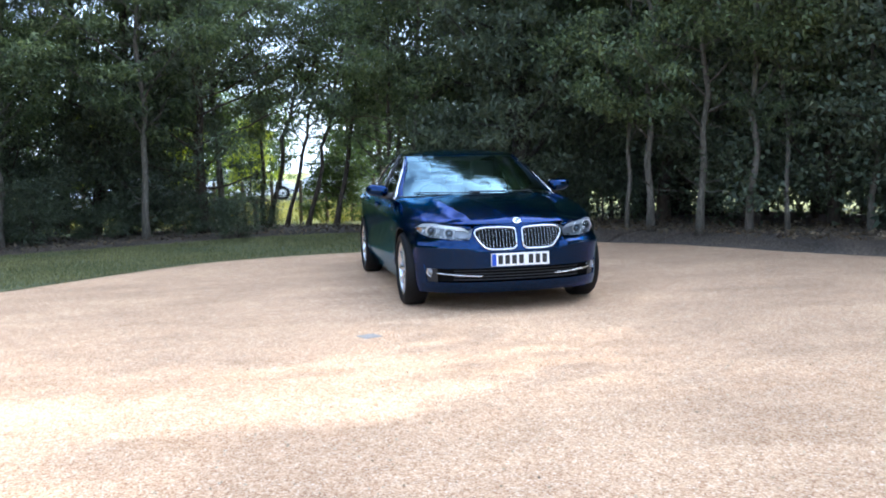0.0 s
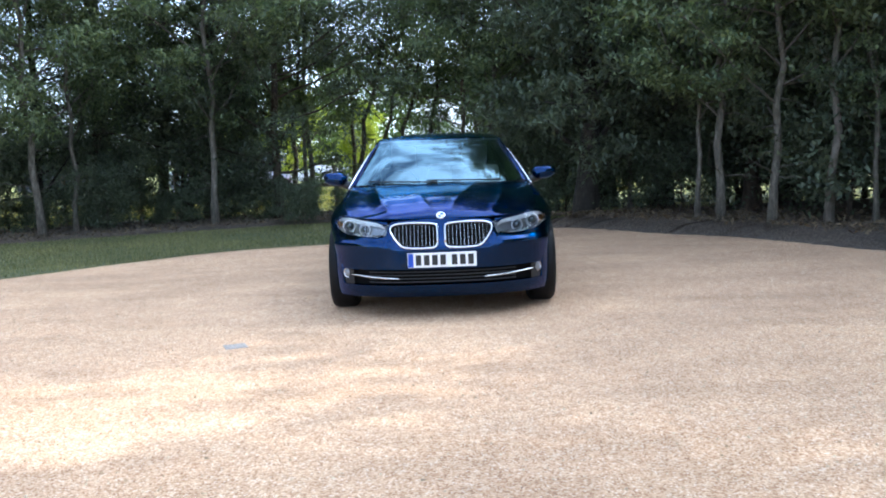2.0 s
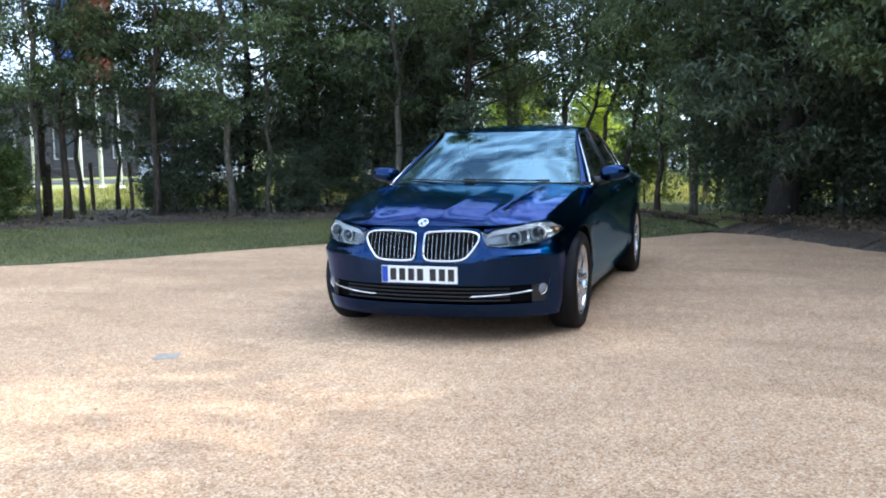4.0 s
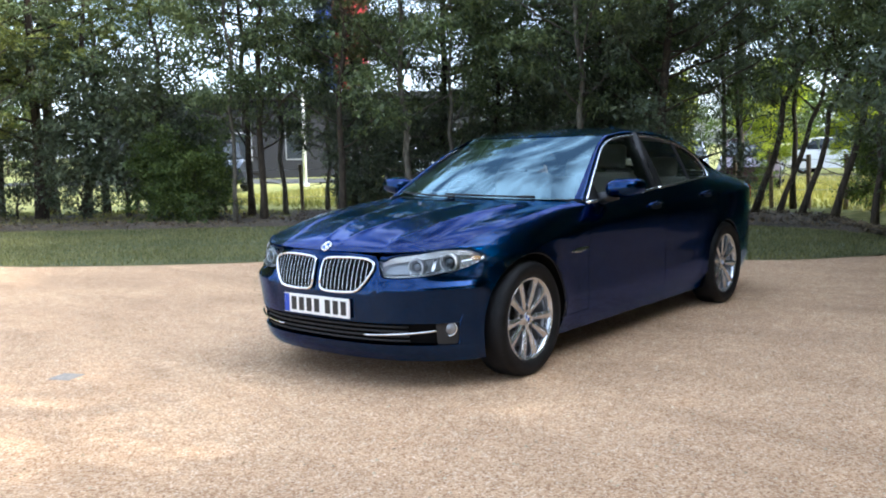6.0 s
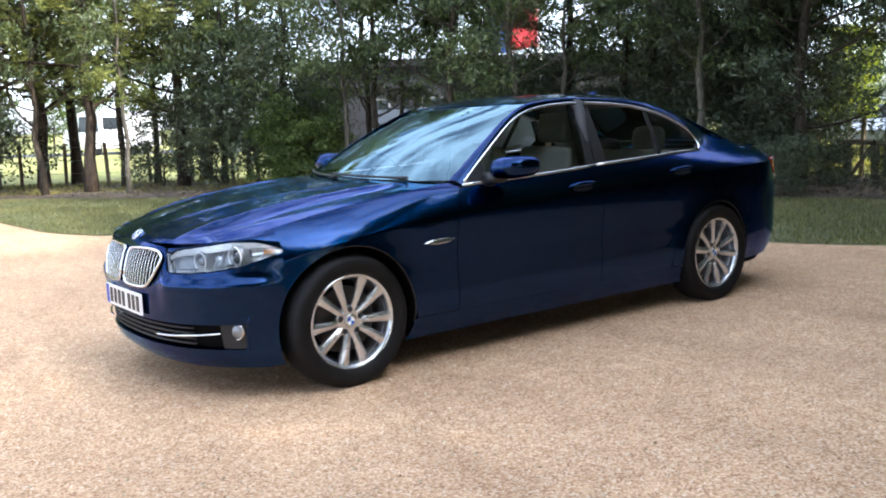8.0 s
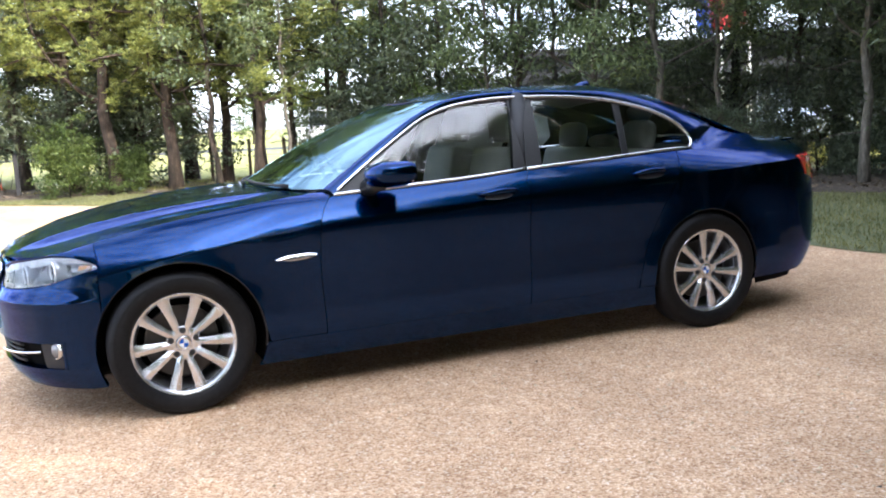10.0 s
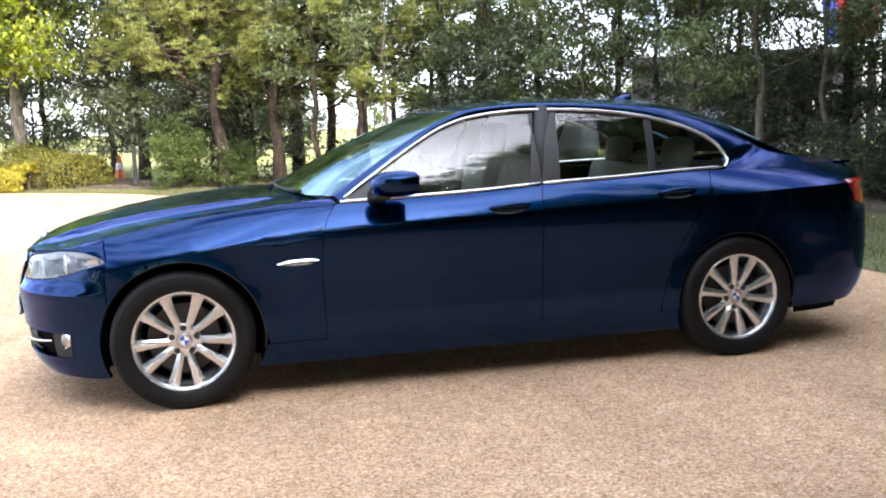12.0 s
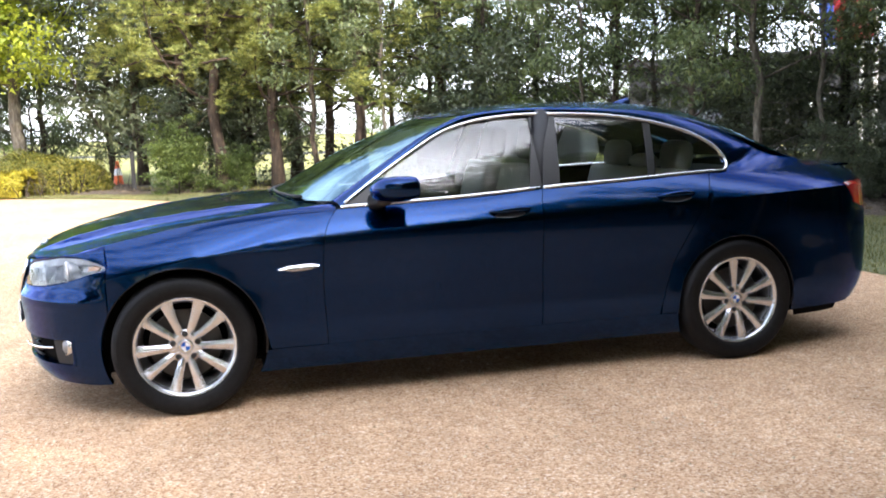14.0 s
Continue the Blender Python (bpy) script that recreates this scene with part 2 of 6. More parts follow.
def tube_into(verts, faces, points, radii, sides=7, cap=True):
    """A tapered tube along points, added to lists of verts and faces."""
    pts = [Vector(p) for p in points]
    base = len(verts)
    side = Vector((1, 0, 0))
    for i, p in enumerate(pts):
        d = (pts[min(i + 1, len(pts) - 1)] - pts[max(i - 1, 0)]).normalized()
        if abs(d.dot(side)) > 0.9:
            side = Vector((0, 1, 0))
        u = (side - d * side.dot(d)).normalized()
        w = d.cross(u)
        side = u
        for k in range(sides):
            a = 2 * math.pi * k / sides
            verts.append(p + (u * math.cos(a) + w * math.sin(a)) * radii[i])
    for i in range(len(pts) - 1):
        for k in range(sides):
            a, b = base + i * sides + k, base + i * sides + (k + 1) % sides
            faces.append((a, b, b + sides, a + sides))
    if cap:
        faces.append(tuple(base + (len(pts) - 1) * sides + k for k in range(sides)))
        faces.append(tuple(base + sides - 1 - k for k in range(sides)))


def tube_mesh(name, points, radii, material, sides=8):
    v, f = [], []
    if isinstance(radii, (int, float)):
        radii = [radii] * len(points)
    tube_into(v, f, points, radii, sides)
    return mesh_of(name, v, f, material, True)


def lathe(profile, axis="y", steps=48, closed=False):
    """A bmesh turned from (radius, height) pairs round an axis."""
    bm = bmesh.new()
    rings = []
    for r, h in profile:
        ring = []
        for k in range(steps):
            a = 2 * math.pi * k / steps
            c, s = r * math.cos(a), r * math.sin(a)
            ring.append(bm.verts.new({"y": (c, h, s), "z": (c, s, h), "x": (h, c, s)}[axis]))
        rings.append(ring)
    pairs = list(zip(rings, rings[1:])) + ([(rings[-1], rings[0])] if closed else [])
    for a, b in pairs:
        for k in range(steps):
            bm.faces.new((a[k], a[(k + 1) % steps], b[(k + 1) % steps], b[k]))
    bmesh.ops.recalc_face_normals(bm, faces=bm.faces[:])
    return bm


def curve(*pts):
    """A smooth monotone curve through (x, y) pairs."""
    pts = sorted(pts)
    xs = np.array([p[0] for p in pts], float)
    ys = np.array([p[1] for p in pts], float)
    h, d = np.diff(xs), np.diff(ys) / np.diff(xs)
    m = np.zeros(len(xs))
    m[0], m[-1] = d[0], d[-1]
    for i in range(1, len(xs) - 1):
        if d[i - 1] * d[i] > 0:
            w1, w2 = 2 * h[i] + h[i - 1], h[i] + 2 * h[i - 1]
            m[i] = (w1 + w2) / (w1 / d[i - 1] + w2 / d[i])

    def f(x):
        x = min(max(x, xs[0]), xs[-1])
        i = int(min(max(np.searchsorted(xs, x) - 1, 0), len(xs) - 2))
        t = (x - xs[i]) / h[i]
        return float((1 + 2 * t) * (1 - t) ** 2 * ys[i] + t * (1 - t) ** 2 * h[i] * m[i] + t * t * (3 - 2 * t) * ys[i + 1] + t * t * (t - 1) * h[i] * m[i + 1])
    return f


def spline(points, steps):
    """Catmull-Rom through points, as a list of Vectors."""
    p = [Vector(q) for q in points]
    p = [2 * p[0] - p[1]] + p + [2 * p[-1] - p[-2]]
    out = []
    for i in range(1, len(p) - 2):
        for k in range(steps):
            t = k / steps
            a, b, c, d = p[i - 1], p[i], p[i + 1], p[i + 2]
            out.append(0.5 * ((2 * b) + (c - a) * t + (2 * a - 5 * b + 4 * c - d) * t * t + (3 * b - a - 3 * c + d) * t ** 3))
    out.append(p[-2])
    return out

# ---------------------------------------------------------------- ground
def sheet(name, outline, z, material, label, category, kind="structure", grid=None):
    bm = bmesh.new()
    f = bm.faces.new([bm.verts.new((p[0], p[1], z)) for p in outline])
    if f.normal.z < 0 or True:
        bm.normal_update()
        if f.normal.z < 0:
            f.normal_flip()
    bmesh.ops.triangulate(bm, faces=bm.faces[:])
    return tagged(part(name, bm, material), label, category, kind=kind)


def flat(points, steps=6):
    return [(v.x, v.y) for v in spline([(*p, 0) for p in points], steps)]


GRAVEL_EDGE = flat([(14, -27), (9.5, -21.5), (5.9, -18.2), (3.2, -16.0), (1.1, -12.8), (0.75, -9.6), (0.6, -7.9), (-0.1, -6.5), (-1.2, -5.1), (-2.4, -4.1), (-3.5, -3.0), (-4.0, -1.6), (-4.1, -0.4), (-4.5, 0.5), (-5.2, 1.1)])
BED_EDGE = flat([(14, -28), (9.5, -22.3), (6.0, -19.3), (2.8, -17.3), (0.4, -16.0), (-1.2, -14.0), (-2.5, -12.0), (-4.2, -9.7), (-5.7, -7.8), (-6.8, -5.4), (-7.9, -3.0), (-8.3, -1.0), (-7.6, 0.8), (-6.0, 1.6)])
KERB_EDGE = flat([(-5.6, 1.5), (-5.1, 2.3), (-3.9, 3.1), (-2.9, 3.95), (-1.2, 4.75), (0.4, 5.6), (2.6, 6.6), (6.0, 7.4), (11.0, 8.2), (20.0, 9.6), (32.0, 11.0)])

RAGGED_EDGE = [(x + 0.10 * noise.noise((i * 0.9, 0.3, 1.7)), y - 0.06 + 0.13 * noise.noise((i * 0.7, 5.1, 0.2)) + 0.06 * noise.noise((i * 2.3, 1.1, 4.0))) for i, (x, y) in enumerate(flat(KERB_EDGE, 3))]

tagged(sheet("ground", [(-600, -600), (600, -600), (600, 600), (-600, 600)], -0.03, FIELD, "", ""), "sunlit dry meadow grass beyond the trees", "ground")
tagged(sheet("gravel_yard", GRAVEL_EDGE + KERB_EDGE + [(32, -27)], 0.0, GRAVEL, "", ""), "pale buff rolled gravel parking yard", "gravel")
tagged(sheet("lawn_strip", GRAVEL_EDGE + BED_EDGE[::-1], 0.006, LAWN, "", ""), "strip of short worn lawn along the gravel", "grass")


def mound(name, outer, inner, rise, label):
    """A planting bed that rises softly from its front edge."""
    verts, faces = [], []
    n, cols = len(outer), 9
    for j in range(cols):
        t = j / (cols - 1)
        for i in range(n):
            a, b = Vector(outer[i]), Vector(inner[i])
            p = a.lerp(b, t ** 1.5)
            z = rise[0] + (rise[1] - rise[0]) * min(1, t * 5) + (noise.noise((p.x * 0.8, p.y * 0.8, 0)) * 0.04 if 0 < j < cols - 1 else 0)
            if j == cols - 1:
                z = -0.02
            verts.append((p.x, p.y, z))
    for j in range(cols - 1):
        for i in range(n - 1):
            a = j * n + i
            faces.append((a, a + 1, a + 1 + n, a + n))
    me = mesh_of(name, verts, faces, MULCH, True)
    ob = new(name, me)
    bm = bmesh.new()
    bm.from_mesh(me)
    bm.normal_update()
    if sum(f.normal.z for f in bm.faces) < 0:
        bmesh.ops.reverse_faces(bm, faces=bm.faces[:])
        bm.to_mesh(me)
    bm.free()
    return tagged(ob, label, "soil", kind="structure")



mound("planting_bed", BED_EDGE, [(p[0] - 3.6, p[1] - 2.2) for p in BED_EDGE], (0.012, 0.07), "brown leaf litter bed under the trees")
mound("raised_bed", RAGGED_EDGE, [(p[0] - 2.2, p[1] + 7.0) for p in RAGGED_EDGE], (-0.01, 0.17), "low grey-brown bank of dusty leaf litter under the trees")


# ---------------------------------------------------------------- the saloon car
PAINT = paint_material()
CHROME = mat("chrome", (0.72, 0.72, 0.73), 0.08, 1.0)
CHROME_SOFT = noisy("satin_chrome", [(0.3, (0.55, 0.55, 0.56)), (0.7, (0.66, 0.66, 0.67))], 40, 0.18, 0.02, 0.001, metal=1.0)
TRIM_BRIGHT = mat("bright_trim", (0.82, 0.82, 0.83), 0.2, 1.0)
SLAT = mat("slat_chrome", (0.68, 0.68, 0.69), 0.16, 1.0)
ALLOY = noisy("silver_alloy", [(0.3, (0.62, 0.635, 0.67)), (0.7, (0.73, 0.745, 0.78))], 60, 0.24, 0.03, 0.001, (6, (0.85, 0.85, 0.85), (1.05, 1.05, 1.05)), metal=0.85)
RUBBER = noisy("tyre_rubber", [(0.3, (0.0025, 0.0026, 0.0032)), (0.7, (0.006, 0.006, 0.0068))], 45, 0.62, 0.15, 0.002, (4, (0.8, 0.8, 0.8), (1.5, 1.45, 1.4)))
RUBBER.node_tree.nodes["Principled BSDF"].inputs["Specular IOR Level"].default_value = 0.22
TRIM = noisy("black_trim", [(0.3, (0.008, 0.008, 0.009)), (0.7, (0.014, 0.014, 0.015))], 80, 0.38, 0.05, 0.001)
MATTE = mat("black_plastic", (0.012, 0.012, 0.013), 0.65)
# near-black, hardly glossy: carries the shade of gaps and hollows as colour
VOID = mat("cavity_shade", (0.006, 0.006, 0.006), 0.9, Specular_IOR_Level=0.05)
GLOSS_BLACK = mat("gloss_black", (0.006, 0.006, 0.008), 0.12, Coat_Weight=1.0)
GLASS = thin_glass("window_glass", (0.74, 0.80, 0.79), 1.75)
# sky blue is put into the gloss colour, index raised for brighter reflections
SCREEN_GLASS = thin_glass("windscreen_glass", (0.36, 0.44, 0.46), 2.9, sheen=(0.58, 0.86, 1.0))
LENS = thin_glass("lamp_lens", (0.93, 0.95, 0.96), 1.52)
LEATHER = noisy("oyster_leather", [(0.3, (0.55, 0.52, 0.47)), (0.7, (0.66, 0.63, 0.58))], 30, 0.5, 0.2, 0.003, (3, (0.85, 0.85, 0.85), (1.05, 1.05, 1.05)))
CABIN = mat("dark_cabin_trim", (0.03, 0.03, 0.032), 0.7)
HEADLINING = mat("headlining", (0.34, 0.33, 0.31), 0.9)
RED_LENS = mat("red_lamp_lens", (0.42, 0.012, 0.01), 0.12, Coat_Weight=1.0)
AMBER = mat("amber_lens", (0.62, 0.30, 0.12), 0.15, Coat_Weight=0.8)
PLATE_WHITE = mat("plate_white", (0.80, 0.80, 0.78), 0.35)
PLATE_INK = mat("plate_ink", (0.012, 0.012, 0.012), 0.5)
PLATE_BLUE = mat("plate_blue", (0.01, 0.06, 0.42), 0.35)
ENAMEL_BLUE = mat("enamel_blue", (0.02, 0.10, 0.42), 0.25)
ENAMEL_WHITE = mat("enamel_white", (0.75, 0.76, 0.77), 0.25)
SILVER_LAMP = mat("lamp_reflector", (0.80, 0.81, 0.83), 0.14, 0.9)
PROJECTOR = mat("projector_glass", (0.10, 0.115, 0.14), 0.06, 0.6, Coat_Weight=1.0)
LAMP_GREY = mat("lamp_housing", (0.24, 0.25, 0.27), 0.30, 0.5)
CORONA = mat("corona_ring", (0.80, 0.82, 0.84), 0.25, Coat_Weight=0.6)
BROW = mat("lamp_brow_white", (0.86, 0.87, 0.88), 0.22, 0.3)

WB = 1.484
HUB_Z = 0.333
ARCH_F, ARCH_B = 0.386, 0.362
FX0, RX0 = 1.0, -1.3

nose_x = curve((0.15, 2.215), (0.22, 2.275), (0.3, 2.30), (0.42, 2.312), (0.52, 2.312), (0.62, 2.297), (0.70, 2.272), (0.77, 2.235), (0.85, 2.16), (1.1, 2.0))
tail_x = curve((0.15, -2.43), (0.25, -2.50), (0.40, -2.565), (0.55, -2.58), (0.72, -2.565), (0.90, -2.535), (1.0, -2.52), (1.06, -2.50))
low_y = curve((0.14, 0.835), (0.20, 0.864), (0.27, 0.890), (0.33, 0.906), (0.39, 0.912), (0.46, 0.9105), (0.56, 0.9115), (0.68, 0.919), (0.80, 0.928), (0.90, 0.930), (1.1, 0.93))
crease_z = curve((-2.6, 0.945), (-1.9, 0.925), (-1.25, 0.90), (-0.8, 0.884), (-0.3, 0.866), (0.27, 0.845), (0.76, 0.824), (1.1, 0.795), (1.5, 0.75), (1.9, 0.70), (2.3, 0.66))
belt_z = curve((-2.6, 1.035), (-2.1, 1.045), (-1.4, 1.042), (-0.82, 1.02), (-0.37, 1.003), (-0.03, 0.982), (0.3, 0.97), (0.69, 0.957), (0.9, 0.945), (1.2, 0.92), (1.5, 0.88), (1.8, 0.82), (2.05, 0.785), (2.3, 0.77))
belt_y = curve((-2.6, 0.66), (-2.1, 0.70), (-1.5, 0.755), (-1.0, 0.805), (-0.4, 0.832), (0.3, 0.838), (0.69, 0.838), (0.9, 0.825), (1.2, 0.81), (1.5, 0.795), (1.8, 0.775), (2.05, 0.74), (2.3, 0.70))


def half_width(x, z):
    """Half width of the body shell before the ends are rounded."""
    zc, zb = crease_z(x), belt_z(x)
    if z <= zc:
        y = low_y(z)
    else:
        d = min(1.0, (z - zc) / (zb - zc))
        top = belt_y(x)
        y0 = low_y(zc)
        k = 0.72
        y = y0 + (top - y0) * (k * d + (1 - k) * d * d)
    for hub, rad in ((WB, ARCH_F), (-WB, ARCH_B)):
        dd = math.hypot(x - hub, z - HUB_Z)
        if dd < rad + 0.16:
            y += 0.010 * max(0.0, 1 - max(0.0, dd - rad) / 0.16) ** 2
    return y


def side_y(x, z):
    """Where the flank stands at x, z; the ends are rounded in plan."""
    b = half_width(x, z)
    if x > FX0:
        k = min(0.9999, (x - FX0) / (nose_x(z) - FX0))
        return b * (1 - k ** 4.0) ** (1 / 2.5)
    if x < RX0:
        k = min(0.9999, (x - RX0) / (tail_x(z) - RX0))
        return b * (1 - k ** 3.6) ** (1 / 5.0)
    return b


def nose_at(th, z):
    """Point of the front at plan angle th (0 in the middle, 1 at the flank)."""
    a = th * math.pi / 2
    b = 0.928 if z < 0.7 else 0.928 - 0.35 * (z - 0.7)
    y = b * math.sin(a) ** (2 / 2.5)
    x = FX0 + (nose_x(z) - FX0) * max(0.0, math.cos(a)) ** 0.5
    if x < 1.9:
        t = min(1, (1.9 - x) / 0.25)
        y = y * (1 - t) + side_y(x, z) * t
    return Vector((x, y, z))


def arch_z(x, sill):
    z = sill
    for hub, rad in ((WB, ARCH_F), (-WB, ARCH_B)):
        d = abs(x - hub)
        if d < rad:
            z = max(z, HUB_Z + math.sqrt(rad ** 2 - d * d))
    return z


def patch_mesh(name, fn, nu, nv, material, mirror=False, flange=0.012, offset=0.0):
    """A curved panel fn(u, v) facing away from the middle of the car, with edges turned inwards."""
    P = [[Vector(fn(i / nu, j / nv)) for j in range(nv + 1)] for i in range(nu + 1)]
    N = [[None] * (nv + 1) for _ in range(nu + 1)]
    for i in range(nu + 1):
        for j in range(nv + 1):
            du = P[min(i + 1, nu)][j] - P[max(i - 1, 0)][j]
            dv = P[i][min(j + 1, nv)] - P[i][max(j - 1, 0)]
            n = du.cross(dv)
            N[i][j] = n.normalized() if n.length > 1e-9 else Vector((0, 0, 1))
    heart = Vector((-0.1, 0.0, 0.6))
    flip = sum(N[i][j].dot(P[i][j] - heart) for i in range(nu + 1) for j in range(nv + 1)) < 0
    if flip:
        N = [[-n for n in row] for row in N]
    verts, faces, idx = [], [], {}
    for i in range(nu + 1):
        for j in range(nv + 1):
            idx[i, j] = len(verts)
            verts.append(P[i][j] + N[i][j] * offset)
    for i in range(nu):
        for j in range(nv):
            q = (idx[i, j], idx[i + 1, j], idx[i + 1, j + 1], idx[i, j + 1])
            faces.append(q[::-1] if flip else q)
    if flange:
        rim = [(i, 0) for i in range(nu + 1)] + [(nu, j) for j in range(1, nv + 1)] + [(i, nv) for i in range(nu - 1, -1, -1)] + [(0, j) for j in range(nv - 1, 0, -1)]
        base = len(verts)
        for k in rim:
            verts.append(P[k[0]][k[1]] + N[k[0]][k[1]] * (offset - flange))
        n = len(rim)
        for k in range(n):
            a, b = idx[rim[k]], idx[rim[(k + 1) % n]]
            q = (a, base + k, base + (k + 1) % n, b)
            faces.append(q[::-1] if flip else q)
    if mirror:
        verts = [Vector((p.x, -p.y, p.z)) for p in verts]
        faces = [q[::-1] for q in faces]
    me = mesh_of(name, verts, faces, material)
    me.shade_smooth()
    me.set_sharp_from_angle(angle=radians(42))
    return me


CAR = thing("saloon_car", "dark metallic blue four-door saloon parked on the gravel", "car")


def both(name, fn, nu, nv, material, parent=None, label="", **kw):
    out = []
    for mirror in (False, True):
        out.append(part(name, patch_mesh(name, fn, nu, nv, material, mirror, **kw), None, parent or CAR, label))
    return out


def lerp(a, b, t):
    return a + (b - a) * t


# shut lines, as x over z
fender_rear = curve((0.15, 0.795), (0.30, 0.80), (0.60, 0.81), (0.80, 0.80), (0.88, 0.775), (0.96, 0.715))
door_mid = curve((0.15, -0.33), (0.60, -0.335), (0.92, -0.345), (1.01, -0.375))
door_rear = curve((0.15, -1.02), (0.30, -1.02), (0.42, -1.045), (0.55, -1.085), (0.70, -1.165), (0.85, -1.255), (1.05, -1.385))
SILL_TOP = 0.283
GAP = 0.0018


def door_panel(x_front, x_rear):
    def fn(u, v):
        z_top = belt_z(0.0)
        for _ in range(3):
            x = lerp(x_front(z_top) - GAP, x_rear(z_top) + GAP, u)
            z_top = belt_z(x) - 0.006
        zc = crease_z(x)
        z = lerp(SILL_TOP + 0.002, zc, v / 0.7) if v < 0.7 else lerp(zc, z_top, (v - 0.7) / 0.3)
        x = lerp(x_front(z) - GAP, x_rear(z) + GAP, u)
        return (x, side_y(x, z), z)
    return fn


front_doors = both("front_door", door_panel(fender_rear, door_mid), 22, 30, PAINT, flange=0.007)
rear_doors = both("rear_door", door_panel(door_mid, door_rear), 22, 30, PAINT, flange=0.007)


def sill_fn(u, v):
    z = lerp(0.165, SILL_TOP, v)
    reach = lambda r: math.sqrt(r * r - (z - HUB_Z) ** 2)
    x = lerp(WB - reach(ARCH_F) - 0.002, -WB + reach(ARCH_B) + 0.002, u)
    return (x, side_y(x, z) - 0.004, z)


both("side_skirt", sill_fn, 30, 6, PAINT, flange=0.012)

# the edge line of the bonnet: left half, from the scuttle to the middle of the nose
HOOD_EDGE = spline([(0.78, 0.775, 0.972), (1.0, 0.79, 0.955), (1.3, 0.79, 0.922), (1.55, 0.782, 0.885), (1.78, 0.762, 0.84), (1.95, 0.725, 0.80), (2.07, 0.645, 0.772), (2.15, 0.545, 0.757), (2.20, 0.43, 0.748), (2.235, 0.25, 0.757), (2.247, 0.0, 0.765)], 8)
SIDE_END = 5 * 8


def hood_edge_at(x):
    for a, b in zip(HOOD_EDGE, HOOD_EDGE[1:SIDE_END + 12]):
        if a.x <= x <= b.x:
            t = (x - a.x) / max(1e-6, b.x - a.x)
            return a.lerp(b, t)
    return HOOD_EDGE[0].copy() if x < HOOD_EDGE[0].x else HOOD_EDGE[SIDE_END]


WING_X = [float(x) for x in np.linspace(0.80, WB - ARCH_F, 16)] + [WB - ARCH_F * math.cos(a) for a in np.linspace(0.05, math.acos(-(1.826 - WB) / ARCH_F), 40)]
WING_COLS = [(x - 0.80) / 1.026 for x in WING_X]


def wing_row(x):
    """Section of the front wing: foot, start of the shoulder, its control and the bonnet edge."""
    e = hood_edge_at(x)
    k = min(1.0, max(0.0, (x - 0.70) / 0.80))
    drop = lerp(0.030, 0.150, k * k * (3 - 2 * k))
    z1 = e.z - drop
    a = Vector((x, side_y(x, z1), z1))
    end = Vector((x, e.y + 0.003, e.z))
    c = Vector((x, lerp(a.y, end.y, 0.36), lerp(a.z, end.z, 0.64)))
    return arch_z(x, SILL_TOP + 0.004), a, c, end


def wing_shoulder(x, t):
    _, a, c, end = wing_row(x)
    return (1 - t) ** 2 * a + 2 * t * (1 - t) * c + t * t * end


def fender_fn(u, v):
    """Front wing: flank, then the shoulder that turns over to the bonnet."""
    s = WING_COLS[round(u * (len(WING_COLS) - 1))]
    z, x = 0.5, 1.0
    for _ in range(4):
        x = lerp(fender_rear(z) + GAP, 1.826, s)
        z0, a, c, end = wing_row(x)
        z = lerp(z0, a.z, v / 0.6) if v < 0.6 else wing_shoulder(x, (v - 0.6) / 0.4).z
    if v <= 0.6:
        return (x, side_y(x, z), z)
    return wing_shoulder(x, (v - 0.6) / 0.4)


both("front_wing", fender_fn, len(WING_COLS) - 1, 32, PAINT)

# bonnet
HOOD_N = len(HOOD_EDGE) - 1
hood_mid = curve((0.86, 0.99), (0.95, 0.988), (1.24, 0.968), (1.67, 0.928), (1.94, 0.880), (2.14, 0.822), (2.22, 0.785), (2.247, 0.765))


def hood_fn(u, v):
    """u along the car, v across, -1 to 1."""
    w = 2 * v - 1
    a = abs(w)
    front = None
    x_back = 0.86 - 0.08 * a ** 2
    # front limit at this breadth
    yv = a * HOOD_EDGE[SIDE_END + 6].y
    pts = HOOD_EDGE[SIDE_END + 6:]
    for p, q in zip(pts, pts[1:]):
        if q.y <= yv <= p.y:
            front = p.lerp(q, (p.y - yv) / max(1e-6, p.y - q.y))
            break
    front = front or pts[0]
    x = lerp(x_back, front.x, u)
    y = lerp(HOOD_EDGE[0].y, HOOD_EDGE[SIDE_END + 6].y, u)
    e2 = hood_edge_at(min(x, HOOD_EDGE[SIDE_END + 6].x))
    y = a * (e2.y if u < 0.98 else y)
    z_edge = e2.z
    z_c = hood_mid(x + (2.247 - front.x) * u ** 3)
    z = lerp(z_c, z_edge, a ** 2.3)
    # two long creases that run back from the nose
    fade = min(1, 4 * u) * min(1, 6 * (1 - u))
    r = a - 0.60 - 0.12 * (1 - u)
    z += fade * (0.020 * math.exp(-abs(r) / 0.05) - 0.006 * math.exp(-((r - 0.13) / 0.08) ** 2))
    r = a - 0.10 - 0.34 * (1 - u)
    z += fade * 0.007 * math.exp(-abs(r) / 0.04)
    return (x, math.copysign(y, w), z)


part("bonnet", patch_mesh("bonnet", hood_fn, 60, 120, PAINT, flange=0.014), None, CAR)

# front bumper: split round the lamps, the grille and the lower intake
lamp_low = curve((0.0, 0.764), (0.20, 0.757), (0.375, 0.747), (0.402, 0.738), (0.413, 0.668), (0.435, 0.634), (0.50, 0.628), (0.62, 0.634), (0.74, 0.655), (0.80, 0.680), (0.84, 0.706), (0.862, 0.719), (0.88, 0.722))


